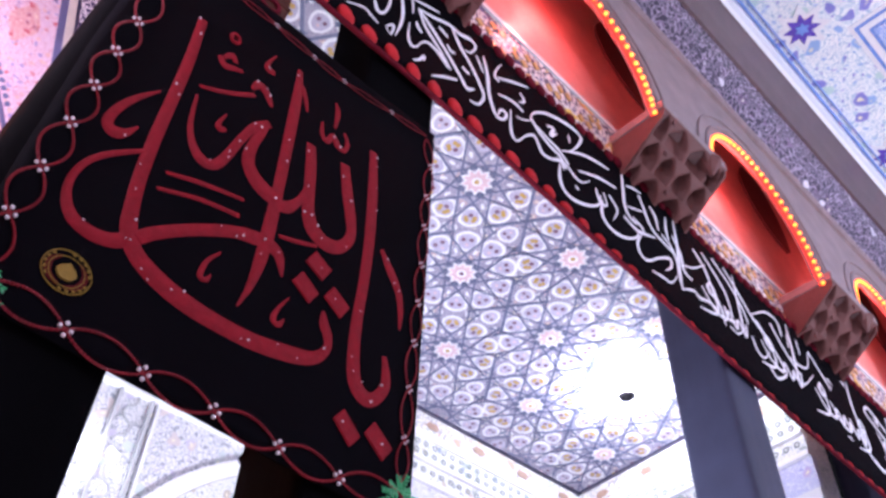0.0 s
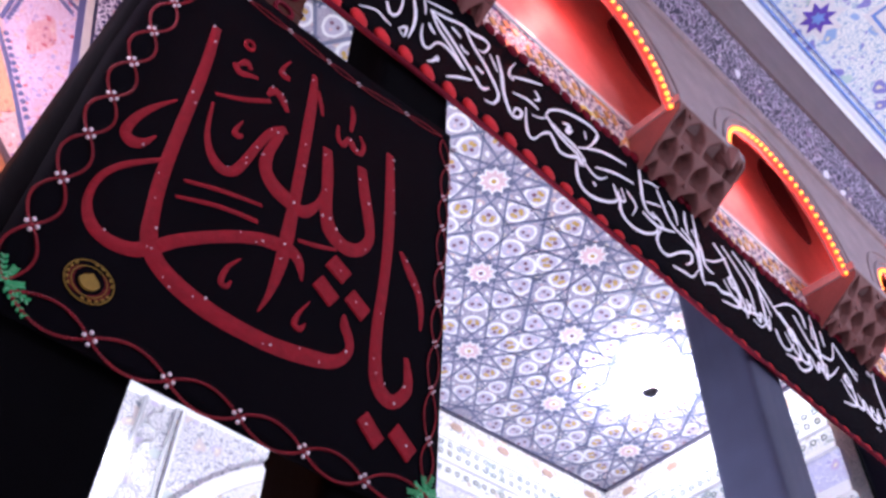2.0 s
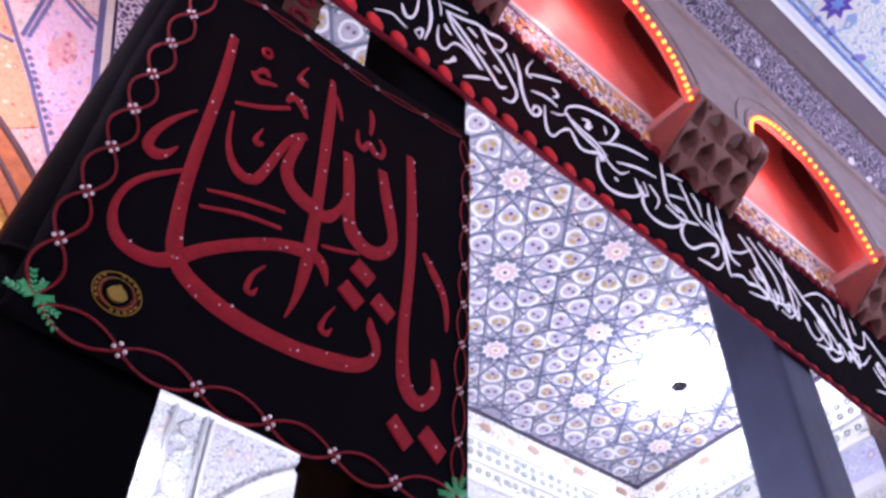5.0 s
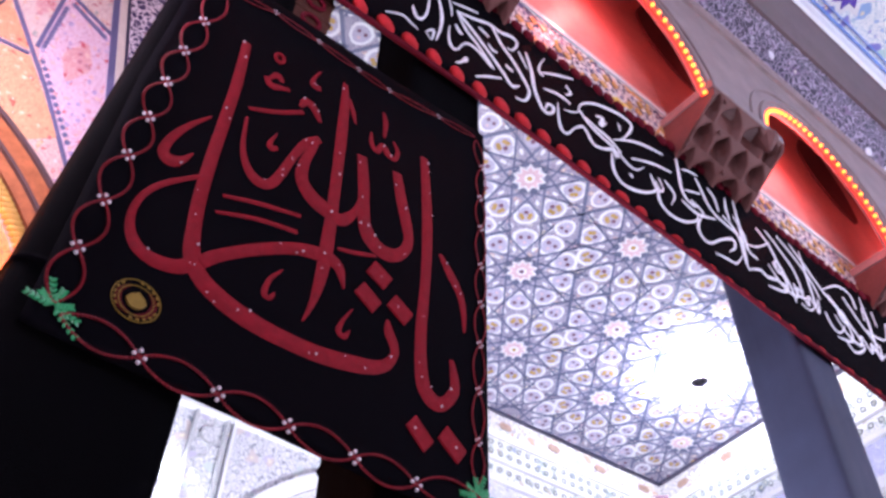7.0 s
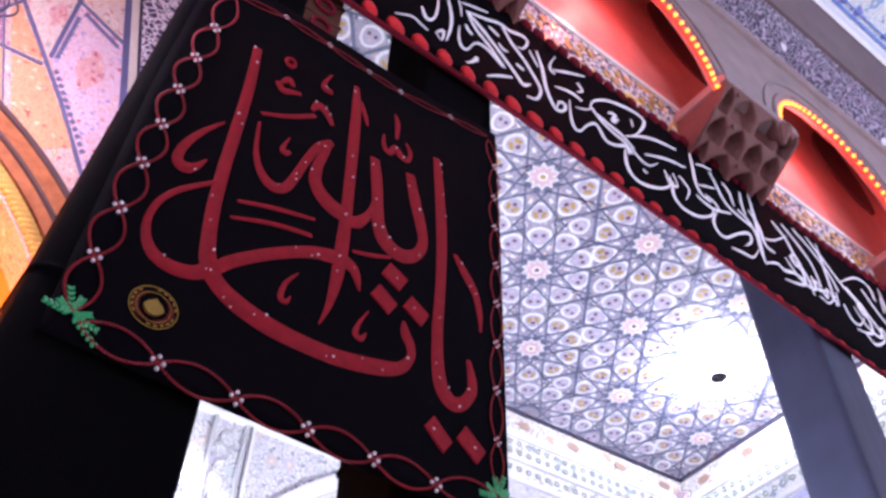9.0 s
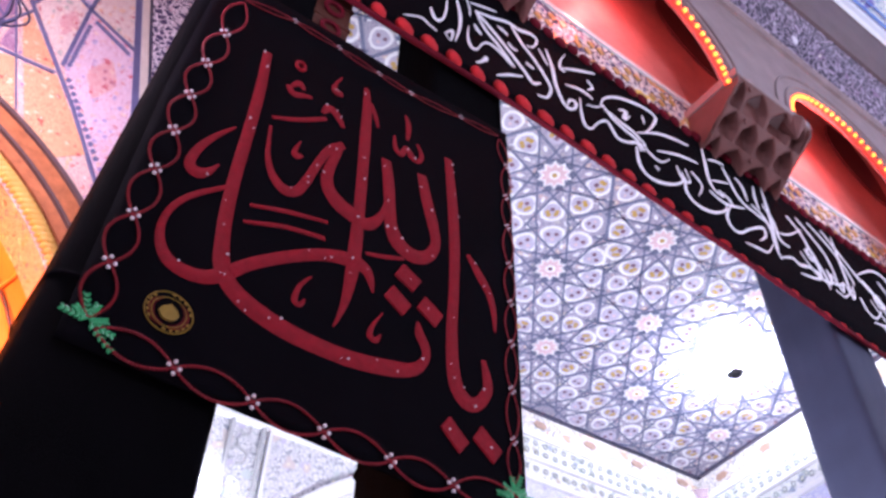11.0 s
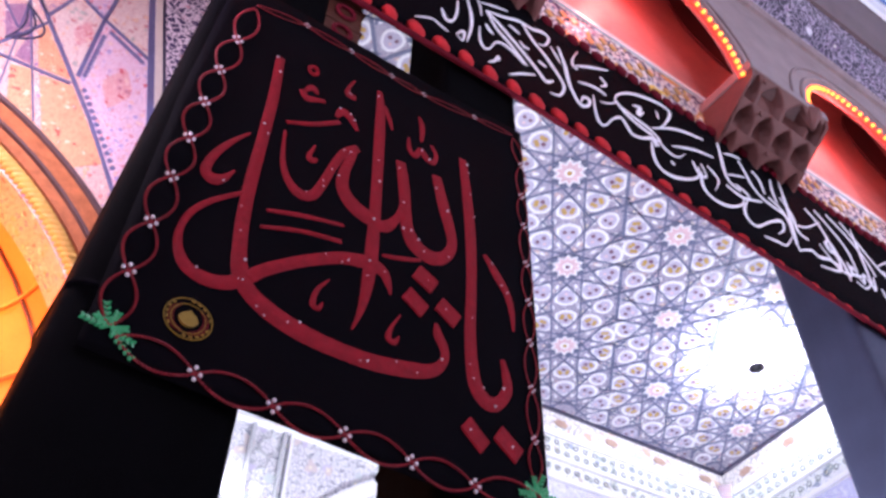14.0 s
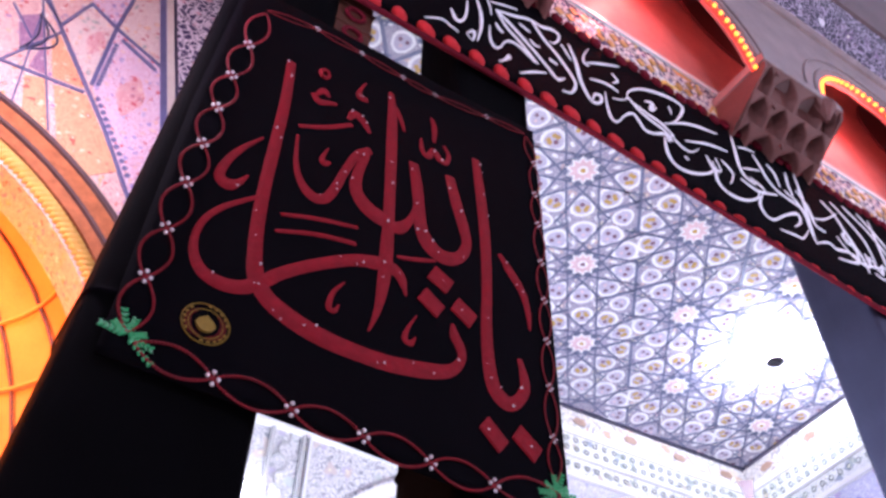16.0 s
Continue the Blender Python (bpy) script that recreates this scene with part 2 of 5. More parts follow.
def prism(bm, outline, lift):
    """A closed outline of points (counter-clockwise) raised along the vector lift."""
    a = [bm.verts.new(p) for p in outline]
    b = [bm.verts.new(Vector(p) + lift) for p in outline]
    n = len(a)
    bm.faces.new(a)
    bm.faces.new(list(reversed(b)))
    for i in range(n):
        bm.faces.new((a[i], a[(i + 1) % n], b[(i + 1) % n], b[i]))


def sweep(bm, profile, path_dir, length, origin):
    """Extrudes an open profile of points along path_dir."""
    a = [bm.verts.new(Vector(p)) for p in profile]
    b = [bm.verts.new(Vector(p) + path_dir * length) for p in profile]
    for i in range(len(a) - 1):
        bm.faces.new((a[i], a[i + 1], b[i + 1], b[i]))

# ---------------------------------------------------------------- structure
H = 2.5          # aisle ceiling, plan units over the eye
YB = 0.976 * H   # aisle far wall
XR = 1.303 * H   # aisle cross wall
YI = 1.6         # iwan wall beside the aisle
XD = 0.42        # divider between iwan and aisle
ZF = -1.6 / U    # floor
slab("floor", (-9, -12, -0.2), (26, 12, 0), M_floor, "polished pale marble floor of the hall", "floor")
slab("wall_south", (-9, -12.3, 0), (26, -12, 14.2), M_wall, "plain pale plaster wall closing the hall", "wall")
slab("wall_west", (-9.3, -12, 0), (-9, 12, 14.2), M_wall, "plain pale plaster wall closing the hall", "wall")
slab("wall_east", (26, -12, 0), (26.3, 12, 14.2), M_wall, "plain pale plaster wall closing the hall", "wall")
AISLE_END = [slab("wall_north", w(XD - 0.2, YB, ZF), w(XR + 0.12, YB + 0.1, H + 0.1), M_tile, "white floral tiled far wall of the aisle", "wall"),
             slab("aisle_cross_wall", w(XR, 1.16, ZF), w(XR + 0.12, YB, H + 0.1), M_tile, "white floral tiled cross wall of the aisle", "wall")]
slab("aisle_divider", w(XD, YI, ZF), w(XD + 0.05, YB + 0.16, H + 0.1), M_tile, "tiled wall between the aisle and the iwan", "wall")
slab("upper_wall", w(-3, 1.02, 2.22), w(8.6, 1.08, 4.2), M_niche, "pink plaster wall above the row of columns", "wall")


# far end of the aisle, turned out of square to fit the camera's view
SKEW = Matrix.Translation(w(3.265, 2.390, 0)) @ Matrix.Rotation(radians(-4.3), 4, "Z") @ Matrix.Translation(-w(XR - 0.059, YB - 0.059, 0))
for ob in AISLE_END:
    ob.matrix_world = SKEW


def ngon(bm, pts, y_or_z, lift, index=0):
    """A closed outline raised by the vector lift, with a material index."""
    n0 = len(bm.faces)
    prism(bm, pts, lift)
    bm.faces.ensure_lookup_table()
    for f in bm.faces[n0:]:
        f.material_index = index


# ---- aisle ceiling: ten-fold rosettes of raised tiles on a grey ground, all one mesh
def aisle_ceiling():
    bm = bmesh.new()
    box(bm, w(XD, 1.06, H), w(XR + 0.10, YB + 0.26, H + 0.06))
    square = SKEW.inverted()
    down = Vector((0, 0, -1))
    zc = w(0, 0, H).z
    ax, ay = 0.208 * H * U, 0.1445 * H * U

    def inside(p):
        q = square @ Vector((p[0], p[1], 0))
        return XD * U + 0.02 < p[0] and q.x < (XR - 0.05) * U and 1.2 * U < p[1] and q.y < (YB - 0.05) * U

    def flat(cx, cy, ang, shape, depth, h, idx):
        c, s = math.cos(ang), math.sin(ang)
        pts = [(cx + x * c - y * s, cy + x * s + y * c) for x, y in shape]
        if all(inside(p) for p in pts):
            ngon(bm, [Vector((*p, zc - depth)) for p in pts], 0, down * h, idx)

    k = H * U
    shield = [(-0.0205, 0.0045), (-0.013, 0.0145), (0.001, 0.0195), (0.012, 0.0185), (0.019, 0.010), (0.0215, 0), (0.019, -0.010), (0.012, -0.0185), (0.001, -0.0195), (-0.013, -0.0145), (-0.0205, -0.0045)]

    def scaled(shape, a, b=None):
        return [(x * a * k, y * (a if b is None else b) * k) for x, y in shape]

    def disc(r, n=6):
        return [(r * k * math.cos(2 * math.pi * i / n), r * k * math.sin(2 * math.pi * i / n)) for i in range(n)]

    def bar(cx, cy, ang, half, hw, h=0.008):
        """A strap laid in short lengths, so that it ends where the ceiling ends."""
        n = 8
        for i in range(n):
            m = half * (2 * i + 1 - n) / n
            flat(cx + m * k * math.cos(ang), cy + m * k * math.sin(ang), ang, [(-half / n * k, -hw * k), (half / n * k, -hw * k), (half / n * k, hw * k), (-half / n * k, hw * k)], 0, h, 6)

    def leafs(cx, cy, a, size, kind):
        """One shield tile with its painted heart: gold flowers or a pair of dark eyes."""
        flat(cx, cy, a, scaled(shield, size), 0, 0.005, 1)
        flat(cx, cy, a, scaled(shield, 0.74 * size), 0.005, 0.003, 2)
        c, s = math.cos(a), math.sin(a)
        if kind == 0:
            for u, v in ((0.007, 0.0055), (0.007, -0.0055), (-0.004, 0.0), (0.0015, 0.0075), (0.0015, -0.0075)):
                flat(cx + size * k * (u * c - v * s), cy + size * k * (u * s + v * c), a, disc(0.0042 * size), 0.008, 0.003, 4 if u > 0.0 else 8)
        else:
            for u, v in ((0.004, 0.0062), (0.004, -0.0062)):
                flat(cx + size * k * (u * c - v * s), cy + size * k * (u * s + v * c), a, disc(0.0038 * size), 0.008, 0.003, 8)
            flat(cx - 0.006 * size * k * c, cy - 0.006 * size * k * s, a, disc(0.0030 * size), 0.008, 0.003, 3)

    turn = math.radians(51.7)
    for row in range(-4, 5):
        for col in range(-7, 8):
            cx = (0.6935 + col * 0.2115 + row * 0.1160 - 0.2115 * (row // 2)) * k
            cy = (0.6935 - col * 0.0025 + row * 0.1460) * k
            kind = row % 2 == 0
            star = [((0.0265 if i % 2 else 0.017) * k * math.cos(turn + (i + 1) * math.pi / 10), (0.0265 if i % 2 else 0.017) * k * math.sin(turn + (i + 1) * math.pi / 10)) for i in range(20)]
            flat(cx, cy, 0, star, 0, 0.009, 1)
            flat(cx, cy, 0, [(x * 0.80, y * 0.80) for x, y in star], 0.009, 0.003, 3)
            flat(cx, cy, 0, disc(0.0080, 10), 0.012, 0.003, 1)
            flat(cx, cy, 0, disc(0.0040, 8), 0.015, 0.003, 4 if not kind else 8)
            for i in range(10):
                a = turn + i * math.pi / 5
                leafs(cx + 0.0675 * k * math.cos(a), cy + 0.0675 * k * math.sin(a), a, 1.0 if kind else 0.94, 1 if kind else 0)
                flat(cx + 0.0365 * k * math.cos(a), cy + 0.0365 * k * math.sin(a), a, scaled(shield, 0.26, 0.30), 0, 0.004, 2)
                # small kite between two shields, beyond their shoulders
                b = a + math.pi / 10
                flat(cx + 0.083 * k * math.cos(b), cy + 0.083 * k * math.sin(b), b, scaled(shield, 0.30, 0.26), 0, 0.004, 7 if i % 2 else 3)
                for v in (-1, 1):
                    flat(cx + (0.0945 * math.cos(b) - 0.0075 * v * math.sin(b)) * k, cy + (0.0945 * math.sin(b) + 0.0075 * v * math.cos(b)) * k, b, scaled(shield, 0.20, 0.20), 0, 0.004, 1)
                flat(cx + 0.048 * k * math.cos(b), cy + 0.048 * k * math.sin(b), b, scaled(shield, 0.26, 0.14), 0, 0.004, 1)
            # pairs of straps run past the star in five directions
            for i in range(5):
                a = turn + i * math.pi / 5
                far = 0.094 if i in (0, 2) else 0.102
                for e in (-1, 1):
                    bar(cx - e * 0.0235 * k * math.sin(a), cy + e * 0.0235 * k * math.cos(a), a, far, 0.0017)
            # cross of straps and two shields between neighbouring rosettes
            fx, fy = cx + 0.10575 * k, cy - 0.00125 * k
            bar(fx, fy, turn, 0.064, 0.0026)
            bar(fx, fy, turn + 2 * math.pi / 5, 0.064, 0.0022)
            for sgn in (-1, 1):
                leafs(fx, fy + sgn * 0.0365 * k, sgn * math.pi / 2 + 0.03, 0.80, 2)
                leafs(fx + sgn * 0.026 * k, fy, math.pi / 2 * (1 - sgn), 0.36, 2)
    # joint round the edge of the ceiling
    n0 = len(bm.faces)
    box(bm, w(XD, YB - 0.064, H - 0.006), w(XR, YB - 0.054, H))
    box(bm, w(XR - 0.062, 1.16, H - 0.006), w(XR - 0.056, YB - 0.066, H))
    bm.faces.ensure_lookup_table()
    for f in bm.faces[n0:]:
        f.material_index = 5
    bmesh.ops.transform(bm, matrix=SKEW, verts=list({v for f in bm.faces[n0:] for v in f.verts}))
    ob = part("ceiling_1", bm, [M_grey, M_pale, M_lilac, M_rose, M_ochre, M_ink, M_strap, M_cream, M_plum])
    tagged(ob, "white star rosette tiles on grey aisle ceiling", "ceiling", kind="structure")


aisle_ceiling()


# ---- cornice bands below the aisle ceiling, on both walls
def cornice():
    bands = [(2.488, 2.388, 0.050, M_mottle, "mottled beige tile band"), (2.388, 2.352, 0.058, M_pale, "white moulding"),
             (2.352, 2.252, 0.045, M_dotted, "white tile band with grey rosettes"), (2.252, 2.236, 0.056, M_pale, "white moulding"),
             (2.236, 2.160, 0.036, M_dotted, "white tile band with grey rosettes"), (2.160, 2.136, 0.046, M_pale, "white moulding"),
             (2.136, 1.99, 0.026, M_bluewhite, "lilac blue floral tile band"), (1.99, 1.94, 0.034, M_pale, "white moulding")]
    for k, (wall, along) in enumerate((("far wall", 0), ("cross wall", 1))):
        root = empty("cornice", "stacked patterned tile bands under the aisle ceiling", "cornice", kind="structure")
        root.matrix_world = SKEW
        for top, low, out, m, lab in bands:
            bm = bmesh.new()
            if along == 0:
                box(bm, w(XD + 0.06, YB - out, low), w(XR - 0.001, YB + 0.01, top - 0.001), 0.006)
            else:
                box(bm, w(XR - out, 1.16, low), w(XR + 0.01, YB - out - 0.002, top - 0.001), 0.006)
            part("band", bm, m, root, lab)
        # tan cartouches on the mottled band
        for i in range(7):
            bm = bmesh.new()
            e = [(-0.038, 0), (-0.022, 0.018), (0.022, 0.018), (0.038, 0), (0.022, -0.018), (-0.022, -0.018)]
            at = 0.98 + 0.285 * i
            if along == 0:
                ngon(bm, [w(XD + at + a - 0.02, YB - 0.054, 2.432 + b) for a, b in e], 0, Vector((0, 0.03, 0)))
            elif at < 2.3:
                ngon(bm, [w(XR - 0.054, at + 0.12 + a, 2.432 + b) for a, b in e], 0, Vector((0.03, 0, 0)))
            else:
                bm.free()
                continue
            part("cartouche", bm, M_tan, root, "tan cartouche")
        if along == 0:
            bm = bmesh.new()
            ngon(bm, [w(XR - 0.115, YB - 0.062, 2.375), w(XR - 0.062, YB - 0.062, 2.375), w(XR - 0.062, YB - 0.115, 2.375)], 0, Vector((0, 0, 0.10)))
            for v in bm.verts:
                if v.co.z < w(0, 0, 2.40).z:
                    v.co = v.co.lerp(w(XR - 0.062, YB - 0.062, 2.24), 0.55)
            part("corner_piece", bm, M_plum, root, "mauve tapering corner ornament")
        # small round medallions set on the two dotted bands
        shared = None
        for low, top, out in ((2.305, 2.345, 0.045), (2.258, 2.298, 0.045), (2.175, 2.225, 0.036)):
            span = XR - XD - 0.2 if along == 0 else YB - 1.25
            n = int(span / 0.052)
            for i in range(n):
                c = (w(XD + 0.12 + i * 0.052, YB - out - 0.003, (low + top) / 2) if along == 0
                     else w(XR - out - 0.003, 1.20 + i * 0.052, (low + top) / 2))
                if shared is None:
                    bm = bmesh.new()
                    ring_tube(bm, 0.034, 0.013, 9, 4)
                    shared = part("medallion", bm, M_medal, root).data
                    o = root.children[-1]
                else:
                    o = new("medallion", shared)
                    o.parent = root
                o.matrix_basis = Matrix.Translation(c) @ (pose(0, 0, 0, 90, 0, 0) if along == 0 else pose(0, 0, 0, 0, 90, 0))


def ring_tube(bm, r, t, n, m):
    vs = [[bm.verts.new(((r + t * math.cos(2 * math.pi * j / m)) * math.cos(2 * math.pi * i / n),
                         (r + t * math.cos(2 * math.pi * j / m)) * math.sin(2 * math.pi * i / n),
                         t * math.sin(2 * math.pi * j / m))) for j in range(m)] for i in range(n)]
    for i in range(n):
        for j in range(m):
            bm.faces.new((vs[i][j], vs[(i + 1) % n][j], vs[(i + 1) % n][(j + 1) % m], vs[i][(j + 1) % m]))


cornice()


def arc_band(bm, cx, cz, r0, r1, y0, y1, a0, a1, n):
    """A flat arched band in a plane y, with depth, between two radii (plan units)."""
    rows = []
    for i in range(n + 1):
        a = a0 + (a1 - a0) * i / n
        rows.append([bm.verts.new(w(cx + r * math.cos(a), y, cz + r * math.sin(a))) for r, y in ((r0, y1), (r0, y0), (r1, y0), (r1, y1))])
    for p, q in zip(rows, rows[1:]):
        for j in range(3):
            bm.faces.new((p[j], q[j], q[j + 1], p[j + 1]))
    for e in (rows[0], rows[-1]):
        bm.faces.new(e)


# ---- blind arch of concentric bands on the far wall
def blind_arch():
    root = empty("blind_arch", "white blind arch with concentric floral tile bands", "arch", kind="structure")
    for r0, r1, out, m in ((0.955, 1.01, 0.030, M_pale), (0.885, 0.953, 0.020, M_dotted), (0.855, 0.883, 0.028, M_greyline), (0.77, 0.853, 0.016, M_tile)):
        bm = bmesh.new()
        arc_band(bm, 1.873, 0.897, r0, r1, YB - out, YB + 0.01, 0, math.pi, 48)
        part("arch_band", bm, m, root)
    for x in (0.975, 1.0, 0.86):
        bm = box(bmesh.new(), w(x, YB - 0.02, ZF), w(x + 0.012, YB + 0.01, 1.895), 0.004)
        part("upright_strip", bm, M_greyline if x != 1.0 else M_pale, root)
    # looping tendril relief beside the strips
    for i in range(18):
        bm = bmesh.new()
        side = 1 if i % 2 else -1
        arc_band(bm, 0.918 - 0.012 * side, 0.95 + i * 0.056, 0.030, 0.0345, YB - 0.008, YB + 0.01, (-0.5 if i % 2 else 0.5) * math.pi, (0.8 if i % 2 else 1.8) * math.pi, 14)
        part("tendril", bm, M_greyline, root)
    # scaled about the eye onto the turned wall, so the camera's view stays
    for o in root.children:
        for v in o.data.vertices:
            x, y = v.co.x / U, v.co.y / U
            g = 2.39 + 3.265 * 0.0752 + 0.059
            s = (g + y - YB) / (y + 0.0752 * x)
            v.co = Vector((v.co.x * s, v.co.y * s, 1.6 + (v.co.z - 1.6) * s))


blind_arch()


# ---- a wall panel with an arched opening
def arched_wall(bm, x0, x1, z0, z1, y0, y1, outline, cx, cz):
    """outline: points (x, z) from the left foot over the crown to the right foot; the wall runs from y0 (front) to y1."""
    outer = []
    for x, z in outline:
        dx, dz = x - cx, max(z - cz, 0.0)
        s = min((x1 - cx) / dx if dx > 1e-6 else 1e9, (x0 - cx) / dx if dx < -1e-6 else 1e9, (z1 - cz) / dz if dz > 1e-6 else 1e9)
        outer.append([cx + dx * s, (cz + dz * s) if z > cz else z])
    for corner in ((x0, z1), (x1, z1)):
        j = min(range(len(outer)), key=lambda i: (outer[i][0] - corner[0]) ** 2 + (outer[i][1] - corner[1]) ** 2)
        outer[j] = list(corner)
    a = [bm.verts.new(w(x, y0, z)) for x, z in outline]
    b = [bm.verts.new(w(x, y0, z)) for x, z in outer]
    c = [bm.verts.new(w(x, y1, z)) for x, z in outline]
    d = [bm.verts.new(w(x, y1, z)) for x, z in outer]
    for i in range(len(a) - 1):
        bm.faces.new((a[i], a[i + 1], b[i + 1], b[i]))
        bm.faces.new((a[i], c[i], c[i + 1], a[i + 1]))
        bm.faces.new((d[i], d[i + 1], c[i + 1], c[i]))
        bm.faces.new((b[i], b[i + 1], d[i + 1], d[i]))


# ---- iwan: pink wall with strapwork, and an amber-lit arched apse
IX, IZ, R_OUT, R_ROPE, R_IN = -0.594, 0.893, 0.951, 0.868, 0.823


def iwan():
    n = 48
    line = [(IX - R_IN, ZF)] + [(IX - R_IN * math.cos(math.pi * i / n), IZ + R_IN * math.sin(math.pi * i / n)) for i in range(n + 1)] + [(IX + R_IN, ZF)]
    bm = bmesh.new()
    arched_wall(bm, -3.0, XD, ZF, 4.2, YI, YI + 0.12, line, IX, IZ)
    wall = part("iwan_wall", bm, M_tilepink)
    tagged(wall, "pink floral tiled wall with blue strapwork", "wall", kind="structure")
    q = YI / YB
    straps = [((-0.454, 3.457), (-0.04, 2.857), 0.020), ((-0.04, 2.857), (0.17, 2.505), 0.020), ((-0.307, 3.578), (-0.169, 3.493), 0.018), ((-0.169, 3.493), (0.063, 3.384), 0.018),
              ((-0.165, 3.765), (-0.169, 3.493), 0.022), ((-0.169, 3.493), (-0.149, 3.061), 0.024), ((-0.358, 3.339), (-0.303, 3.564), 0.018),
              ((-0.70, 2.93), (-0.16, 2.995), 0.016), ((-0.472, 2.958), (-0.338, 3.302), 0.012), ((-0.472, 3.438), (-0.203, 2.70), 0.010),
              ((-0.353, 2.72), (-0.447, 3.363), 0.010), ((-0.551, 3.321), (-0.425, 3.163), 0.010), ((-0.62, 3.62), (-0.354, 3.327), 0.012)]
    for (x0, z0), (x1, z1), t in straps:
        strap(wall, q * x0, q * z0, q * x1, q * z1, q * t * 0.72, M_blue, "strap", 0.016)
    strap(wall, q * -0.13, q * 4.18, q * 0.195, q * 2.90, q * 0.030, M_blue, "strap", 0.020)
    strap(wall, q * -0.098, q * 4.18, q * 0.227, q * 2.90, q * 0.034, M_beige, "moulding", 0.026)
    strap(wall, q * -0.070, q * 4.18, q * 0.255, q * 2.90, q * 0.012, M_ink, "strap", 0.014)
    # tile fields between the straps
    for m, pts in ((M_kite_pale, ((-0.303, 3.55), (-0.178, 3.48), (-0.158, 3.06), (-0.345, 3.33))), (M_kite_red, ((-0.16, 3.47), (0.062, 3.37), (0.145, 3.03), (0.02, 2.80), (-0.03, 2.86), (-0.14, 3.05))),
                   (M_kite_pale, ((-0.155, 3.50), (-0.15, 3.76), (-0.045, 3.86), (0.058, 3.40))), (M_kite_red, ((-0.31, 3.60), (-0.177, 3.51), (-0.17, 3.76), (-0.28, 3.80)))):
        bm = bmesh.new()
        ngon(bm, [w(q * x, YI - 0.0025, q * z) for x, z in pts], 0, Vector((0, 0.02, 0)))
        part("tile_field", bm, m, wall)
    # the first three fields have the arch's amber light mixed into their colour
    for m, pts in ((M_kite_amberlit, ((-0.235, 2.102), (-0.226, 2.143), (-0.107, 1.980), (-0.188, 1.968))),
                   (M_kite_amberlit, ((-0.176, 1.942), (-0.097, 1.959), (0.051, 1.743), (-0.013, 1.679), (-0.100, 1.736))),
                   (M_kite_amberlit, ((-0.245, 1.929), (-0.195, 1.948), (-0.122, 1.750), (-0.204, 1.789))),
                   (M_kite_plum, ((-0.335, 2.140), (-0.284, 2.197), (-0.254, 2.112), (-0.286, 2.009))),
                   (M_kite_plum, ((-0.247, 1.965), (-0.250, 2.093), (-0.202, 1.966))),
                   (M_kite_pale, ((-0.104, 2.400), (-0.034, 2.478), (0.035, 2.225), (-0.093, 2.317)))):
        bm = bmesh.new()
        ngon(bm, [w(x, YI - 0.0022, z) for x, z in pts], 0, Vector((0, 0.02, 0)))
        part("tile_field", bm, m, wall)
    bm = bmesh.new()
    ngon(bm, [w(x, YI - 0.0028, z) for x, z in ((-0.094, 2.244), (0.042, 2.189), (0.109, 1.960), (0.127, 1.698), (0.099, 1.679), (-0.079, 1.978))], 0, Vector((0, 0.02, 0)))
    part("tile_field", bm, M_kite_red, wall)
    # thin curved straps high in the corner
    for bow in (0.020, 0.045, 0.070):
        tube(wall, "curved_strap", [w(-0.288 + (-0.293 - -0.288) * u + bow * math.sin(math.pi * u), YI - 0.003, 2.013 + (2.187 - 2.013) * u) for u in [i / 10 for i in range(11)]], 0.010, M_ink)
    # rose medallions in the kites
    for cx, cz, rx, rz in ((0.004, 3.102, 0.050, 0.125), (-0.235, 3.33, 0.034, 0.085)):
        bm = bmesh.new()
        ps = [(q * (cx + 0.12 * (cz - 3.13) + rx * math.cos(a * math.pi / 10) * (1 + 0.16 * math.cos(a * math.pi / 2.5))), q * (cz + rz * math.sin(a * math.pi / 10) * (1 + 0.10 * math.cos(a * math.pi / 2.5)))) for a in range(20)]
        ngon(bm, [w(x, YI - 0.004, z) for x, z in ps], 0, Vector((0, 0.02, 0)))
        part("medallion", bm, M_rosemed, wall, "rose red floral medallion")
    # deep floral field beyond the moulding
    bm = bmesh.new()
    ps = [(q * -0.060, q * 4.18), (q * 0.265, q * 2.90), (XD - 0.01, q * 2.90), (XD - 0.01, q * 4.18)]
    ngon(bm, [w(x, YI - 0.004, z) for x, z in ps], 0, Vector((0, 0.02, 0)))
    part("floral_field", bm, M_nightfloral, wall, "dark blue field with white floral scrolls")
    # beaded edge of small tiles inside the large kite
    bead = None
    for (x0, z0), (x1, z1) in (((-0.127, 3.070), (-0.138, 3.390)), ((-0.112, 3.009), (0.123, 2.640)), ((-0.126, 3.431), (0.048, 3.341))):
        for i in range(12):
            u = (i + 0.5) / 12
            x, z = q * (x0 + (x1 - x0) * u), q * (z0 + (z1 - z0) * u)
            if bead is None:
                bm = bmesh.new()
                bmesh.ops.create_icosphere(bm, subdivisions=1, radius=0.024)
                o = part("bead_tile", bm, M_blue, wall)
                bead = o.data
            else:
                o = new("bead_tile", bead)
                o.parent = wall
            o.location = w(x, YI - 0.003, z)
            o.scale = (1, 0.4, 1.3)
    arch = empty("amber_arch", "ochre arch band with twisted golden rope moulding", "arch", kind="structure")
    for r0, r1, out, m, nm in ((0.905, R_OUT, 0.020, M_orange, "arch_band"), (R_ROPE, 0.903, 0.014, M_orange, "arch_band"), (R_OUT, R_OUT + 0.012, 0.030, M_brown, "edge_line"), (0.898, 0.906, 0.026, M_brown, "edge_line")):
        bm = bmesh.new()
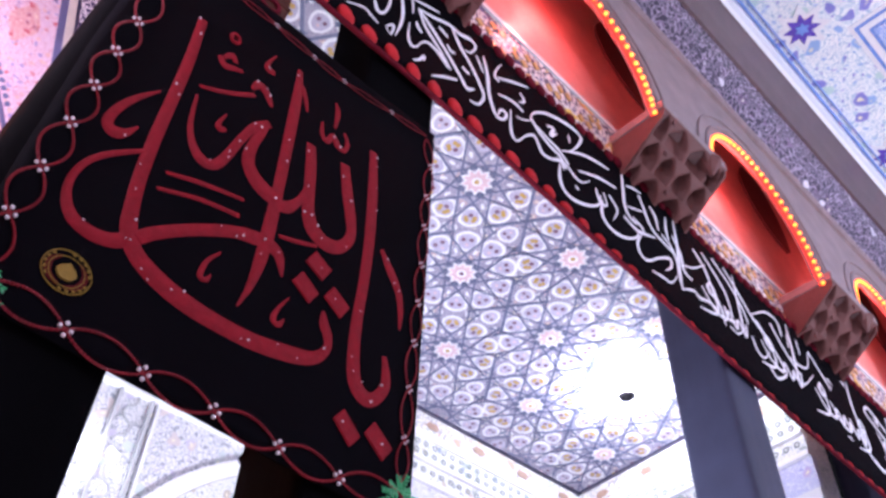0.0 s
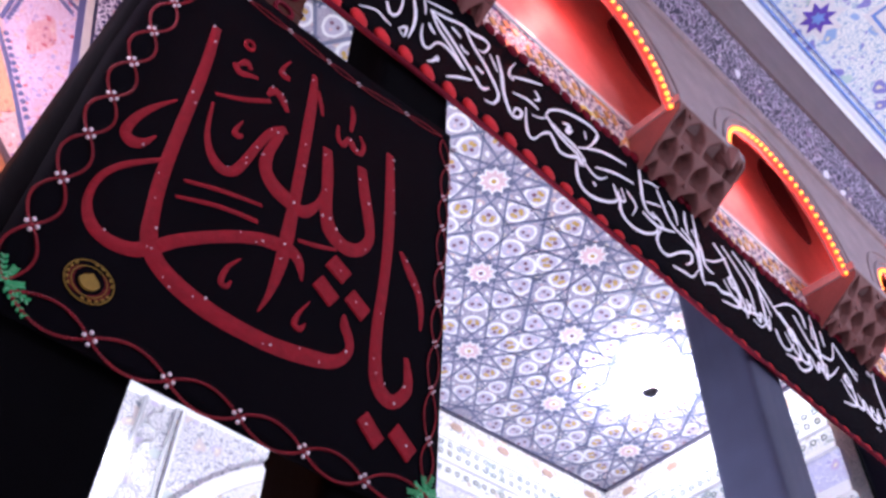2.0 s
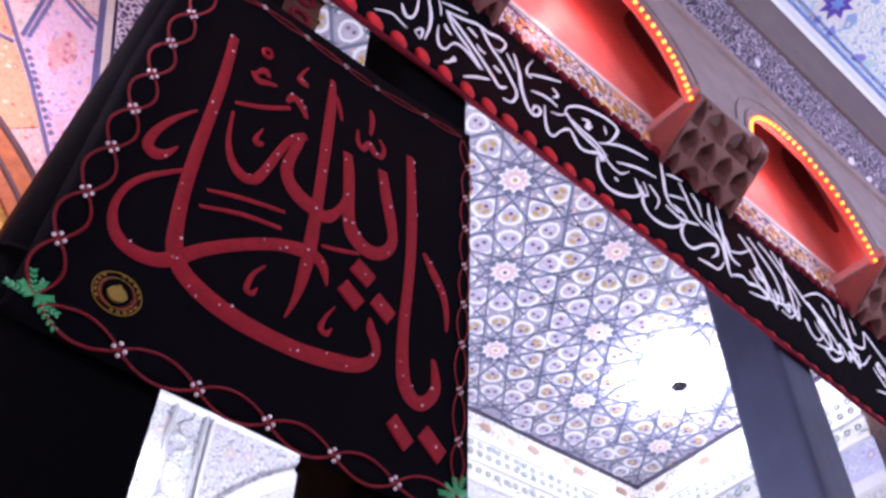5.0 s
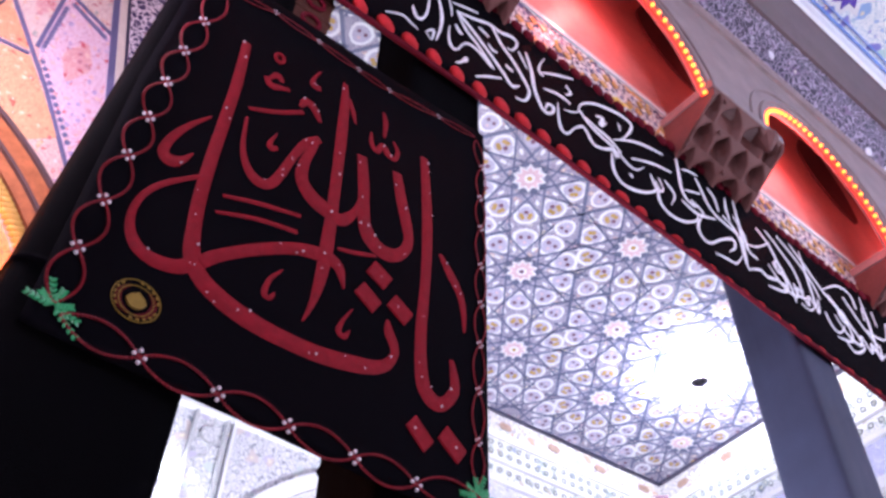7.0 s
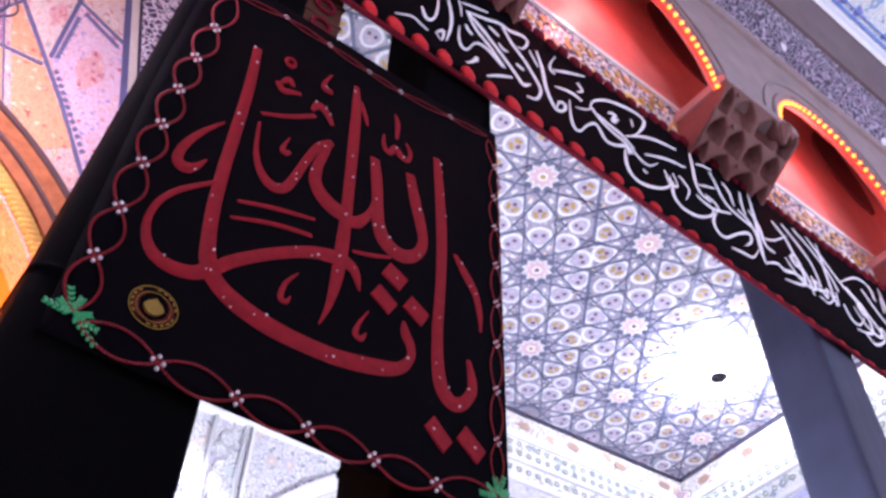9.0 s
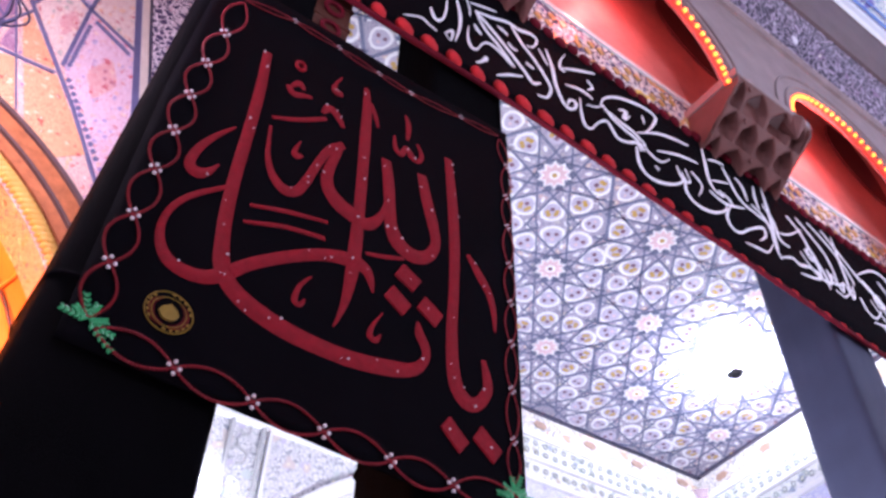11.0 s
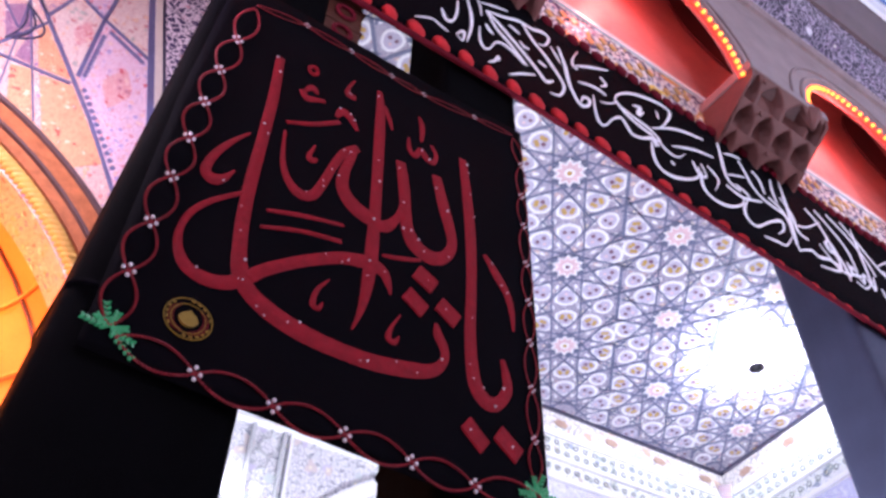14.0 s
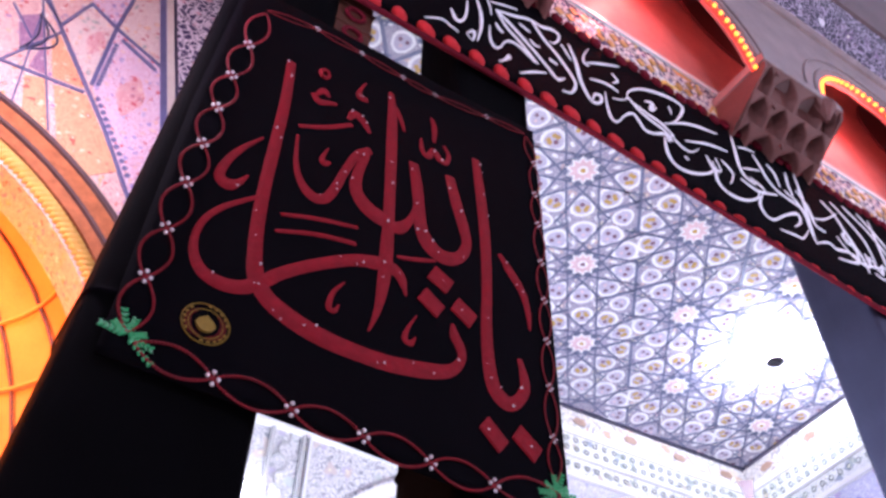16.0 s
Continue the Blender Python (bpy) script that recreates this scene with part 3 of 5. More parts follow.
        arc_band(bm, IX, IZ, r0, r1, YI - out, YI + 0.01, 0, math.pi, 64)
        part(nm, bm, m, arch)
    # rope: many oblique twists, one mesh
    bm = bmesh.new()
    for i in range(170):
        a = math.pi * i / 170
        c = w(IX + 0.846 * math.cos(a), YI - 0.004, IZ + 0.846 * math.sin(a))
        bmesh.ops.create_icosphere(bm, subdivisions=1, radius=1.0, matrix=Matrix.Translation(c) @ Matrix.Rotation(-a, 4, "Y") @ Matrix.Rotation(0.5, 4, "Y") @ Matrix.Diagonal((0.078, 0.06, 0.019, 1)))
    tagged(part("rope_moulding", bm, M_goldtile, arch, "golden twisted rope moulding", True), kind="stuff")
    # apse behind the arch
    ap = empty("apse", "amber lit apse with ribbed ochre half dome", "apse", kind="structure")
    bm = bmesh.new()
    rings = [(R_IN + 0.04, ZF), (R_IN + 0.04, IZ)] + [((R_IN + 0.04) * math.cos(t * math.pi / 24), IZ + (R_IN + 0.04) * math.sin(t * math.pi / 24)) for t in range(1, 13)]
    grid = [[bm.verts.new(w(IX - r * math.cos(math.pi * j / 24), YI + 0.12 + 0.75 * r * math.sin(math.pi * j / 24), z)) for j in range(25)] for r, z in rings]
    for p, r in zip(grid, grid[1:]):
        for j in range(24):
            bm.faces.new((p[j], p[j + 1], r[j + 1], r[j]))
    bmesh.ops.remove_doubles(bm, verts=bm.verts, dist=0.001)
    part("half_dome", bm, M_apse, ap, smooth=True)
    for j in range(2, 23, 2):
        a = math.pi * j / 24
        tube(ap, "rib", [w(IX - 0.985 * r * math.cos(a), YI + 0.12 + 0.74 * r * math.sin(a), z) for r, z in rings[:-1]], 0.013, M_brown)
    for z in (0.45, 0.62, 0.80, 0.98, 1.16, 1.32, 1.46):
        r = (R_IN + 0.04) * (math.sqrt(max(1 - ((z - IZ) / (R_IN + 0.04)) ** 2, 0.01)) if z > IZ else 1)
        tube(ap, "band_moulding", [w(IX - 0.98 * r * math.cos(math.pi * j / 24), YI + 0.12 + 0.735 * r * math.sin(math.pi * j / 24), z) for j in range(25)], 0.016, M_goldtile)


def strap(parent, x0, z0, x1, z1, t, m, name, out):
    d = Vector((x1 - x0, z1 - z0)).normalized()
    nx, nz = -d.y * t / 2, d.x * t / 2
    bm = bmesh.new()
    ngon(bm, [w(x, YI - out / U, z) for x, z in ((x0 - nx, z0 - nz), (x1 - nx, z1 - nz), (x1 + nx, z1 + nz), (x0 + nx, z0 + nz))], 0, Vector((0, out + 0.01, 0)))
    part(name, bm, m, parent)


def tube(parent, name, pts, r, m, label="", sides=6):
    """A round cord along the points."""
    bm = bmesh.new()
    rows = []
    for i, p in enumerate(pts):
        t = (Vector(pts[min(i + 1, len(pts) - 1)]) - Vector(pts[max(i - 1, 0)])).normalized()
        u = t.cross(Vector((0.31, 0.9, 0.3))).normalized()
        v = t.cross(u)
        rows.append([bm.verts.new(Vector(p) + r * (math.cos(2 * math.pi * j / sides) * u + math.sin(2 * math.pi * j / sides) * v)) for j in range(sides)])
    for a, b in zip(rows, rows[1:]):
        for j in range(sides):
            bm.faces.new((a[j], a[(j + 1) % sides], b[(j + 1) % sides], b[j]))
    bm.faces.new(rows[0])
    bm.faces.new(rows[-1])
    return part(name, bm, m, parent, label, True)


iwan()


def spline(pts, per=7):
    """Smooth points through the control points (any width of tuple)."""
    out = []
    n = len(pts)
    for i in range(n - 1):
        p0, p1, p2, p3 = pts[max(i - 1, 0)], pts[i], pts[i + 1], pts[min(i + 2, n - 1)]
        for s in range(per):
            t = s / per
            out.append(tuple(0.5 * (2 * b + (c - a) * t + (2 * a - 5 * b + 4 * c - d) * t * t + (3 * b - a - 3 * c + d) * t ** 3) for a, b, c, d in zip(p0, p1, p2, p3)))
    out.append(tuple(pts[-1]))
    return out


# ---- upper arcade: projecting arches edged with lights, on muqarnas corbels
YA = 0.80
PITCH, HALF, SPRING, RISE, FIRST = 1.184, 0.405, 2.69, 0.52, 2.555


def arch_line(cx, half, spring, rise, n=28):
    return [(cx - half * math.cos(math.pi * i / n), spring + rise * math.sin(math.pi * i / n) ** 0.9) for i in range(n + 1)]


def arcade_bay(k, bulb):
    cx = FIRST + PITCH * k
    root = empty("arcade_bay", "grey marble arch edged with glowing amber lights", "arch", group="upper arcade", kind="structure")
    bm = bmesh.new()
    arched_wall(bm, cx - PITCH / 2, cx + PITCH / 2, SPRING, 3.46, YA, YA + 0.04, [(cx - HALF, SPRING - 0.001)] + arch_line(cx, HALF, SPRING, RISE) + [(cx + HALF, SPRING - 0.001)], cx, SPRING)
    part("spandrel", bm, M_stone, root)
    # raised rim, red light channel and single lights
    for r, d, m, nm in ((1.06, 0.030, M_stone, "rim"), (0.985, 0.022, M_ledstrip, "light_channel")):
        tube(root, nm, [w(x, YA + (0.0 if nm == "rim" else 0.018), z) for x, z in arch_line(cx, HALF * r, SPRING, RISE * r, 36)], d, m)
    pts = arch_line(cx, HALF * 0.97, SPRING, RISE * 0.97, 240)
    acc, last = 0.0, None
    for p in pts:
        if last is not None:
            acc += math.hypot(p[0] - last[0], p[1] - last[1])
        last = p
        if acc > 0.036:
            acc = 0.0
            o = new("light_bulb", bulb)
            o.parent = root
            o.location = w(p[0], YA + 0.004, p[1])
    # added dark red sheet for the arch's shaded underside, outlined to fit the view
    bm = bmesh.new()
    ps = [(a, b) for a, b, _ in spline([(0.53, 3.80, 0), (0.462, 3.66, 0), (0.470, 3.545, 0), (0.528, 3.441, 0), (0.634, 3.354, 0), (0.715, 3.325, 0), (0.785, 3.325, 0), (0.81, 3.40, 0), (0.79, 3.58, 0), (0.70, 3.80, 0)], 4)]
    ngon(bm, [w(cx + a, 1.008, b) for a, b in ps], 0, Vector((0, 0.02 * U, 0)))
    part("niche_lunette", bm, M_shade, root, "dark red sheet for the arch's shaded underside")
    tube(root, "outer_rim", [w(x, YA - 0.002, z) for x, z in arch_line(cx, HALF * 1.20, SPRING, RISE * 1.17, 36)], 0.018, M_stone)
    # muqarnas corbel under the pier at the start of the bay
    corbel = empty("corbel", "brown plaster muqarnas corbel with small hollow cells", "corbel", group="corbels under the arcade", kind="structure")
    x0, x1 = cx - HALF - 0.375, cx - HALF + 0.005
    rows = 3
    for i in range(rows):
        cells = 3 + i % 2
        for j in range(cells + 1):
            dice = random.Random(100 * (k + 3) + 10 * i + j)
            a = x0 + (x1 - x0) * max(0.0, (j - 0.5 * (i % 2 == 0)) / cells)
            b = x0 + (x1 - x0) * min(1.0, (j + 1 - 0.5 * (i % 2 == 0)) / cells)
            if b - a < 0.01:
                continue
            deep, n = dice.uniform(0.045, 0.085), 14
            bm = bmesh.new()
            grid = []
            for p in range(n + 1):
                v = p / n
                line = []
                for r in range(n + 1):
                    u = 2 * r / n - 1
                    f = (i + v) / rows
                    y, z = 1.02 - 0.25 * f ** 0.85, 2.49 + 0.205 * f ** 1.25
                    # pointed hood: hollow inside it, a swelling lip round it
                    edge = 0.86 * (1 - max(0.0, (v - 0.30) / 0.62) ** 1.8 if v < 0.92 else 0.0)
                    inside = max(0.0, min(1.0, (edge - abs(u)) / 0.16))
                    inside = inside * inside * (3 - 2 * inside)
                    push = deep * inside * (0.35 + 0.65 * v) - 0.007 * (1 - inside) * v
                    line.append(bm.verts.new(w(a + (b - a) * r / n, y + 0.55 * push, z + 0.80 * push)))
                grid.append(line)
            for p, q in zip(grid, grid[1:]):
                for r in range(n):
                    bm.faces.new((p[r], p[r + 1], q[r + 1], q[r]))
            part("cell", bm, M_muq, corbel, smooth=True)
            if j and dice.random() < 0.6:
                bm = bmesh.new()
                f = (i + 0.9) / rows
                bmesh.ops.create_cone(bm, cap_ends=True, segments=7, radius1=0.006, radius2=0.026, depth=0.12, matrix=Matrix.Translation(w(a, 1.02 - 0.25 * f ** 0.85, 2.478 + 0.205 * f ** 1.25)))
                part("drop", bm, M_muq, corbel, smooth=True)
    for xs in (x0 - 0.006, x1 - 0.004):
        bm = bmesh.new()
        prof = [(1.02, 2.47), (0.90, 2.565), (0.775, 2.655), (0.765, 2.70), (1.02, 2.70)]
        ngon(bm, [w(xs, y, z) for y, z in prof], 0, Vector((0.010 * U, 0, 0)))
        part("cheek", bm, M_muq, corbel)
    part("pier_cap", box(bmesh.new(), w(x0 - 0.012, 0.762, 2.69), w(x1 + 0.012, 1.02, 2.735), 0.015), M_stone, corbel, "grey marble cap")
    bm = bmesh.new()
    bmesh.ops.create_cone(bm, cap_ends=True, segments=8, radius1=0.02, radius2=0.16, depth=0.22, matrix=Matrix.Translation(w(x1 - 0.06, 0.80, 2.66)))
    part("pendant_drop", bm, M_muq, corbel)
    return root


bm = bmesh.new()
bmesh.ops.create_icosphere(bm, subdivisions=1, radius=0.030)
bulb_mesh = bpy.data.meshes.new("light_bulb")
bm.to_mesh(bulb_mesh)
bm.free()
bulb_mesh.materials.append(M_led)
for k in range(-2, 4):
    arcade_bay(k, bulb_mesh)
slab("arcade_soffit", w(-3, 0.9005, 3.86), w(8.6, 1.02, 3.92), M_niche, "pink plaster soffit over the niches", "soffit")
strip = slab("tile_strip", w(-0.3, 1.004, 2.58), w(8.6, 1.018, 2.80), M_yellow, "narrow white strip with yellow and blue tiles", "frieze")


def strip_tiles():
    """Yellow lozenges and white discs with dark hearts, in two rows."""
    made = {}
    for i in range(96):
        for row in range(3):
            x, z = -0.1 + 0.044 * i + 0.022 * (row % 2), 2.615 + 0.062 * row
            kind = (i + 2 * row) % 4
            for nm, r, out, m, n in (("lozenge", 0.060, 0.010, M_ochre, 4),) if kind in (0, 1) else (("disc", 0.056, 0.008, M_pale, 10), ("disc_heart", 0.028, 0.014, M_ink if kind == 2 else M_blue, 8)):
                key = (nm, kind)
                if key not in made:
                    bm = bmesh.new()
                    ngon(bm, [Vector((r * math.cos(2 * math.pi * a / n), 0, 1.25 * r * math.sin(2 * math.pi * a / n))) for a in range(n)], 0, Vector((0, -out, 0)))
                    o = part(nm, bm, m, strip)
                    made[key] = o.data
                else:
                    o = new(nm, made[key])
                    o.parent = strip
                o.location = w(x, 1.004, z)


strip_tiles()


slab("strip_moulding", w(-0.3, 0.996, 2.802), w(8.6, 1.018, 2.830), M_pale, "white moulding over the tile strip", "trim", 0.01)


# ---- coved cornice of the nave and its ceiling
def cove(name, pts, m, label):
    bm = bmesh.new()
    prof = [w(-3, y, z) for y, z in pts]
    back = [w(-3, pts[-1][0], pts[-1][1]), w(-3, 0.9, pts[-1][1]), w(-3, 0.9, pts[0][1])]
    ngon(bm, prof + back[1:], 0, Vector((11.6 * U, 0, 0)))
    tagged(part(name, bm, m), label, "cornice", kind="structure")


cove("cornice_moulding", [(0.80, 3.46), (0.785, 3.465), (0.775, 3.49), (0.78, 3.52)], M_stone, "grey marble moulding over the arches")
cove("arabesque_frieze", [(0.786, 3.521), (0.745, 3.59), (0.71, 3.66), (0.685, 3.735)], M_purple, "violet tile frieze with pale arabesque scrolls")
cove("brown_cornice", [(0.683, 3.736), (0.67, 3.74), (0.64, 3.84), (0.60, 4.00), (0.592, 4.02)], M_brown, "smooth brown marble cornice below the ceiling")
cove("blue_trim", [(0.590, 4.021), (0.575, 4.04), (0.565, 4.09), (0.55, 4.12)], M_pale, "white trim with blue lines along the ceiling")
slab("ceiling", w(-3, -4, 4.12), w(8.6, 0.9, 4.22), M_whitefloral, "white nave ceiling with blue floral panels", "ceiling")


def nave_panels():
    zc = 4.12
    for name, y0, y1, m in (("trim_line", 0.535, 0.547, M_bluepaint), ("trim_line", 0.505, 0.512, M_bluepaint), ("trim_line", 0.555, 0.562, M_bluepaint)):
        slab(name, w(-1, y0, zc - 0.012), w(8.6, y1, zc + 0.002), m, "thin blue line along the ceiling edge", "trim")
    for i in range(-1, 4):
        x = 2.80 + 1.045 * i
        # star rosette in the white strip
        root = empty("ceiling_star", "violet star rosette with white petals on ceiling", "tile star", w(x, 0.40 + 0.05 * (i > 0), zc), "ceiling stars", "structure")
        for r0, r1, n, z, m in ((0.20, 0.12, 16, 0.012, M_pale), (0.125, 0.07, 16, 0.022, M_violet), (0.055, 0.03, 12, 0.030, M_bluepaint)):
            bm = bmesh.new()
            ngon(bm, [Vector(((r0 if j % 2 else r1) * U / 3 * 2.2 * math.cos(2 * math.pi * j / n), (r0 if j % 2 else r1) * U / 3 * 2.2 * math.sin(2 * math.pi * j / n), -z)) for j in range(n)], 0, Vector((0, 0, z)))
            part("star_tile", bm, m, root)
        # square blue panel with white and blue borders
        for row in range(3):
            p = empty("ceiling_panel", "blue floral ceiling panel with white and blue borders", "ceiling panel", w(x + 0.155, 0.235 - 1.05 * row, zc), "ceiling panels", "structure")
            for inset, z, m in ((0.0, 0.010, M_pale), (0.022, 0.016, M_bluepaint), (0.040, 0.022, M_pale), (0.075, 0.028, M_bluepaint), (0.090, 0.034, M_bluefloral)):
                bm = bmesh.new()
                box(bm, Vector((inset * U, -(0.80 - inset) * U, -z)), Vector(((0.78 - inset) * U, -inset * U, 0.0)))
                part("border" if m is not M_bluefloral else "field", bm, m, p)


nave_panels()

# ---------------------------------------------------------------- things
def column(xl, xr, lean, label, cloth=None):
    """A square pier wrapped in black cloth with soft vertical folds; lean widens its left side towards the floor."""
    root = empty("column", label, "column", w((xl + xr) / 2, 1.1, ZF), "columns draped in black")
    rnd = random.Random(int(xl * 1000))
    ph = [rnd.uniform(0, 6.28) for _ in range(4)]
    n, rows = 96, 26
    bm = bmesh.new()
    grid = []
    for r in range(rows + 1):
        z = ZF + (2.49 - ZF) * r / rows
        ring = []
        for j in range(n):
            a = 2 * math.pi * j / n
            c, s = math.cos(a), math.sin(a)
            k = (abs(c) ** 9 + abs(s) ** 9) ** (-1 / 9)
            fold = 0.006 * math.sin(17 * a + ph[0] + 0.5 * z) + 0.004 * math.sin(29 * a + ph[1] - 0.8 * z)
            k = k * (1 - abs(fold) * 1.2)
            x = (xl + xr) / 2 + (xr - xl) / 2 * c * k
            y = 1.105 + 0.105 * s * k
            if c < 0:
                x -= lean * (2.0 - z) * min(1.0, -c * 1.5)
            ring.append(bm.verts.new(w(x, y, z) - root.location))
        grid.append(ring)
    for a, b in zip(grid, grid[1:]):
        for j in range(n):
            bm.faces.new((a[j], a[(j + 1) % n], b[(j + 1) % n], b[j]))
    bm.faces.new(grid[-1])
    bm.faces.new(list(reversed(grid[0])))
    part("cloth_wrap", bm, cloth or M_black, root, smooth=True)
    # hem seams where two lengths of cloth meet
    for zs in (0.12, 0.86):
        bm = bmesh.new()
        ring = []
        for dz, g in ((0, 1.0), (0.006, 1.03), (0.012, 1.0)):
            row = []
            for j in range(n):
                a = 2 * math.pi * j / n
                c, s = math.cos(a), math.sin(a)
                k = (abs(c) ** 9 + abs(s) ** 9) ** (-1 / 9) * g
                x = (xl + xr) / 2 + (xr - xl) / 2 * c * k
                if c < 0:
                    x -= lean * (2.0 - zs) * min(1.0, -c * 1.5)
                row.append(bm.verts.new(w(x, 1.105 + 0.105 * s * k, zs + dz + 0.008 * math.sin(3 * a)) - root.location))
            ring.append(row)
        for a, b in zip(ring, ring[1:]):
            for j in range(n):
                bm.faces.new((a[j], a[(j + 1) % n], b[(j + 1) % n], b[j]))
        part("hem", bm, M_banner, root, smooth=True)
    return root


column(0.097, 0.338, 0.036, "square column wrapped in black cloth behind banner")
column(0.662, 0.893, 0.0, "square column wrapped in black cloth behind banner")
column(2.24, 2.45, 0.0, "square column wrapped in black cloth with lens haze in its colour", M_black_haze)
column(3.51, 3.72, 0.0, "square column wrapped in black cloth with lens haze in its colour", M_black_haze)
column(5.07, 5.28, 0.0, "square column wrapped in black cloth with lens haze in its colour", M_black_haze)

# carved bracket at the head of the first column
bracket = empty("bracket", "carved brown wooden bracket with red ornament", "bracket", w(0.35, 1.0, 1.86))
part("block", box(bmesh.new(), w(0.30, 1.01, 1.78) - bracket.location, w(0.425, 1.12, 2.12) - bracket.location, 0.03), M_wood, bracket)
for i in range(3):
    part("fillet", box(bmesh.new(), w(0.299, 1.007, 1.80 + 0.09 * i) - bracket.location, w(0.427, 1.122, 1.812 + 0.09 * i) - bracket.location, 0.008), M_wood, bracket)
for i in range(2):
    bm = bmesh.new()
    ring_tube(bm, 0.07, 0.018, 12, 5)
    o = part("rosette", bm, M_ruffle_dark, bracket)
    o.matrix_basis = Matrix.Translation(w(0.375, 1.006, 1.855 + 0.09 * i) - bracket.location) @ pose(0, 0, 0, 90)


# ---- cloth surfaces
def ripple(x, z):
    return 0.006 * math.sin(9.0 * x + 1.3 * z) + 0.004 * math.sin(5.2 * z - 3.0 * x)


def hung_cloth(bm, x0, x1, z0, z1, y, nx, nz, thick, edge=None):
    rows = []
    for j in range(nz + 1):
        row = []
        for i in range(nx + 1):
            x, z = x0 + (x1 - x0) * i / nx, z0 + (z1 - z0) * j / nz
            if edge:
                x, z = edge(x, z)
            row.append((x, z))
        rows.append(row)
    for side in (0, 1):
        vs = [[bm.verts.new(w(x, y + ripple(x, z) / U, z) + Vector((0, thick * side, 0))) for x, z in row] for row in rows]
        for a, b in zip(vs, vs[1:]):
            for i in range(nx):
                bm.faces.new((a[i], a[i + 1], b[i + 1], b[i]))
        if side == 0:
            first = vs
    ring = lambda v: v[0] + [r[-1] for r in v[1:]] + v[-1][-2::-1] + [r[0] for r in v[-2:0:-1]]
    p, q = ring(first), ring(vs)
    for i in range(len(p)):
        bm.faces.new((p[i], p[(i + 1) % len(p)], q[(i + 1) % len(p)], q[i]))


def ribbon(pts, y, raise_by):
    """A padded stroke: (x, z, half width) in plan units, domed, lying on a cloth at y."""
    bm = bmesh.new()
    rows = []
    for i, (x, z, h) in enumerate(pts):
        xa, za, _ = pts[max(i - 1, 0)]
        xb, zb, _ = pts[min(i + 1, len(pts) - 1)]
        d = Vector((xb - xa, zb - za))
        d = d.normalized() if d.length > 1e-9 else Vector((1, 0))
        h = max(h, 0.0008)
        row = []
        for s, up in ((-1, 0.0), (-0.8, 0.75), (0, 1.0), (0.8, 0.75), (1, 0.0)):
            px, pz = x - d.y * h * s, z + d.x * h * s
            row.append(bm.verts.new(w(px, y + ripple(px, pz) / U, pz) + Vector((0, 0.002 - raise_by * up, 0))))
        rows.append(row)
    for a, b in zip(rows, rows[1:]):
        for j in range(4):
            bm.faces.new((a[j], a[j + 1], b[j + 1], b[j]))
    bm.faces.new(rows[0])
    bm.faces.new(list(reversed(rows[-1])))
    return bm


# ---- the large banner
YC = 0.985
banner = empty("banner", "black velvet banner with red embroidered calligraphy and beaded border", "banner")
bm = bmesh.new()


def banner_edge(x, z):
    s, v = (x - 0.095) / 0.78, (z - 0.73) / 1.085
    return x + 0.045 * max(v - 0.55, 0) * (1 - s), z + 0.05 * s * v + 0.03 * max(s - 0.75, 0) * (1 - v)


hung_cloth(bm, 0.095, 0.878, 0.745, 1.785, YC, 44, 52, 0.012, banner_edge)
part("velvet_cloth", bm, M_banner, banner, smooth=True)


def stroke(*pts):
    part("letter_stroke", ribbon(spline([(0.1 + a / 1000, 0.7 + b / 1000, 0.97 * c / 1000) for a, b, c in pts]), YC, 0.007), M_red, banner, smooth=True)
    placed.extend([(0.1 + a / 1000, 0.7 + b / 1000, c / 1000) for a, b, c in spline(pts, 4) if c > 9])


placed = []
stroke((148, 888, 10.7), (155, 751, 12.2), (156, 623, 12.5), (156, 507, 12.8), (159, 405, 13.4), (167, 328, 14.2), (177, 283, 17.2), (198, 251, 18.4), (237, 230, 20.4), (292, 217, 20.3), (352, 215, 18.8), (424, 222, 18.4), (499, 243, 17.9), (543, 265, 12.9), (564, 299, 9.4), (560, 326, 12.3), (550, 344, 12.6), (544, 370, 4))
stroke((149, 456, 4.4), (103, 404, 6.1), (78, 360, 6.2), (70, 315, 6.8), (77, 275, 9.3), (97, 248, 13.2), (128, 240, 14.9), (162, 250, 14.5), (186, 276, 13.5))
stroke((191, 278, 13.2), (219, 313, 12.9), (273, 363, 13), (333, 408, 14.2), (376, 428, 17.3), (410, 435, 18.5), (432, 423, 13.3), (446, 384, 2.6))
stroke((380, 971, 7.4), (387, 900, 12.6), (392, 782, 14.4), (396, 656, 13.7), (399, 541, 14.1), (400, 451, 15.6), (398, 379, 12.6), (391, 316, 6.9), (379, 268, 1.9))
stroke((393, 926, 9.3), (409, 892, 7.1), (419, 858, 3.3))
stroke((193, 668, 3.4), (201, 588, 5.8), (218, 542, 9.6), (244, 520, 14.6), (268, 531, 11.2), (283, 571, 10.3), (300, 641, 9.6), (319, 699, 10.1), (345, 732, 10.2))
stroke((341, 736, 6.9), (335, 699, 10), (324, 641, 12.3), (326, 592, 16.5), (353, 560, 22.3), (391, 549, 22.5), (420, 548, 16.3), (443, 581, 9.7), (456, 620, 9.1), (460, 664, 7.3))
stroke((446, 767, 13.2), (457, 697, 15.5), (464, 632, 15), (471, 579, 17.5), (490, 542, 22.9), (523, 530, 21.4), (557, 549, 14.8), (576, 594, 12.7), (568, 648, 15.8), (552, 707, 16.4), (535, 785, 13.3))
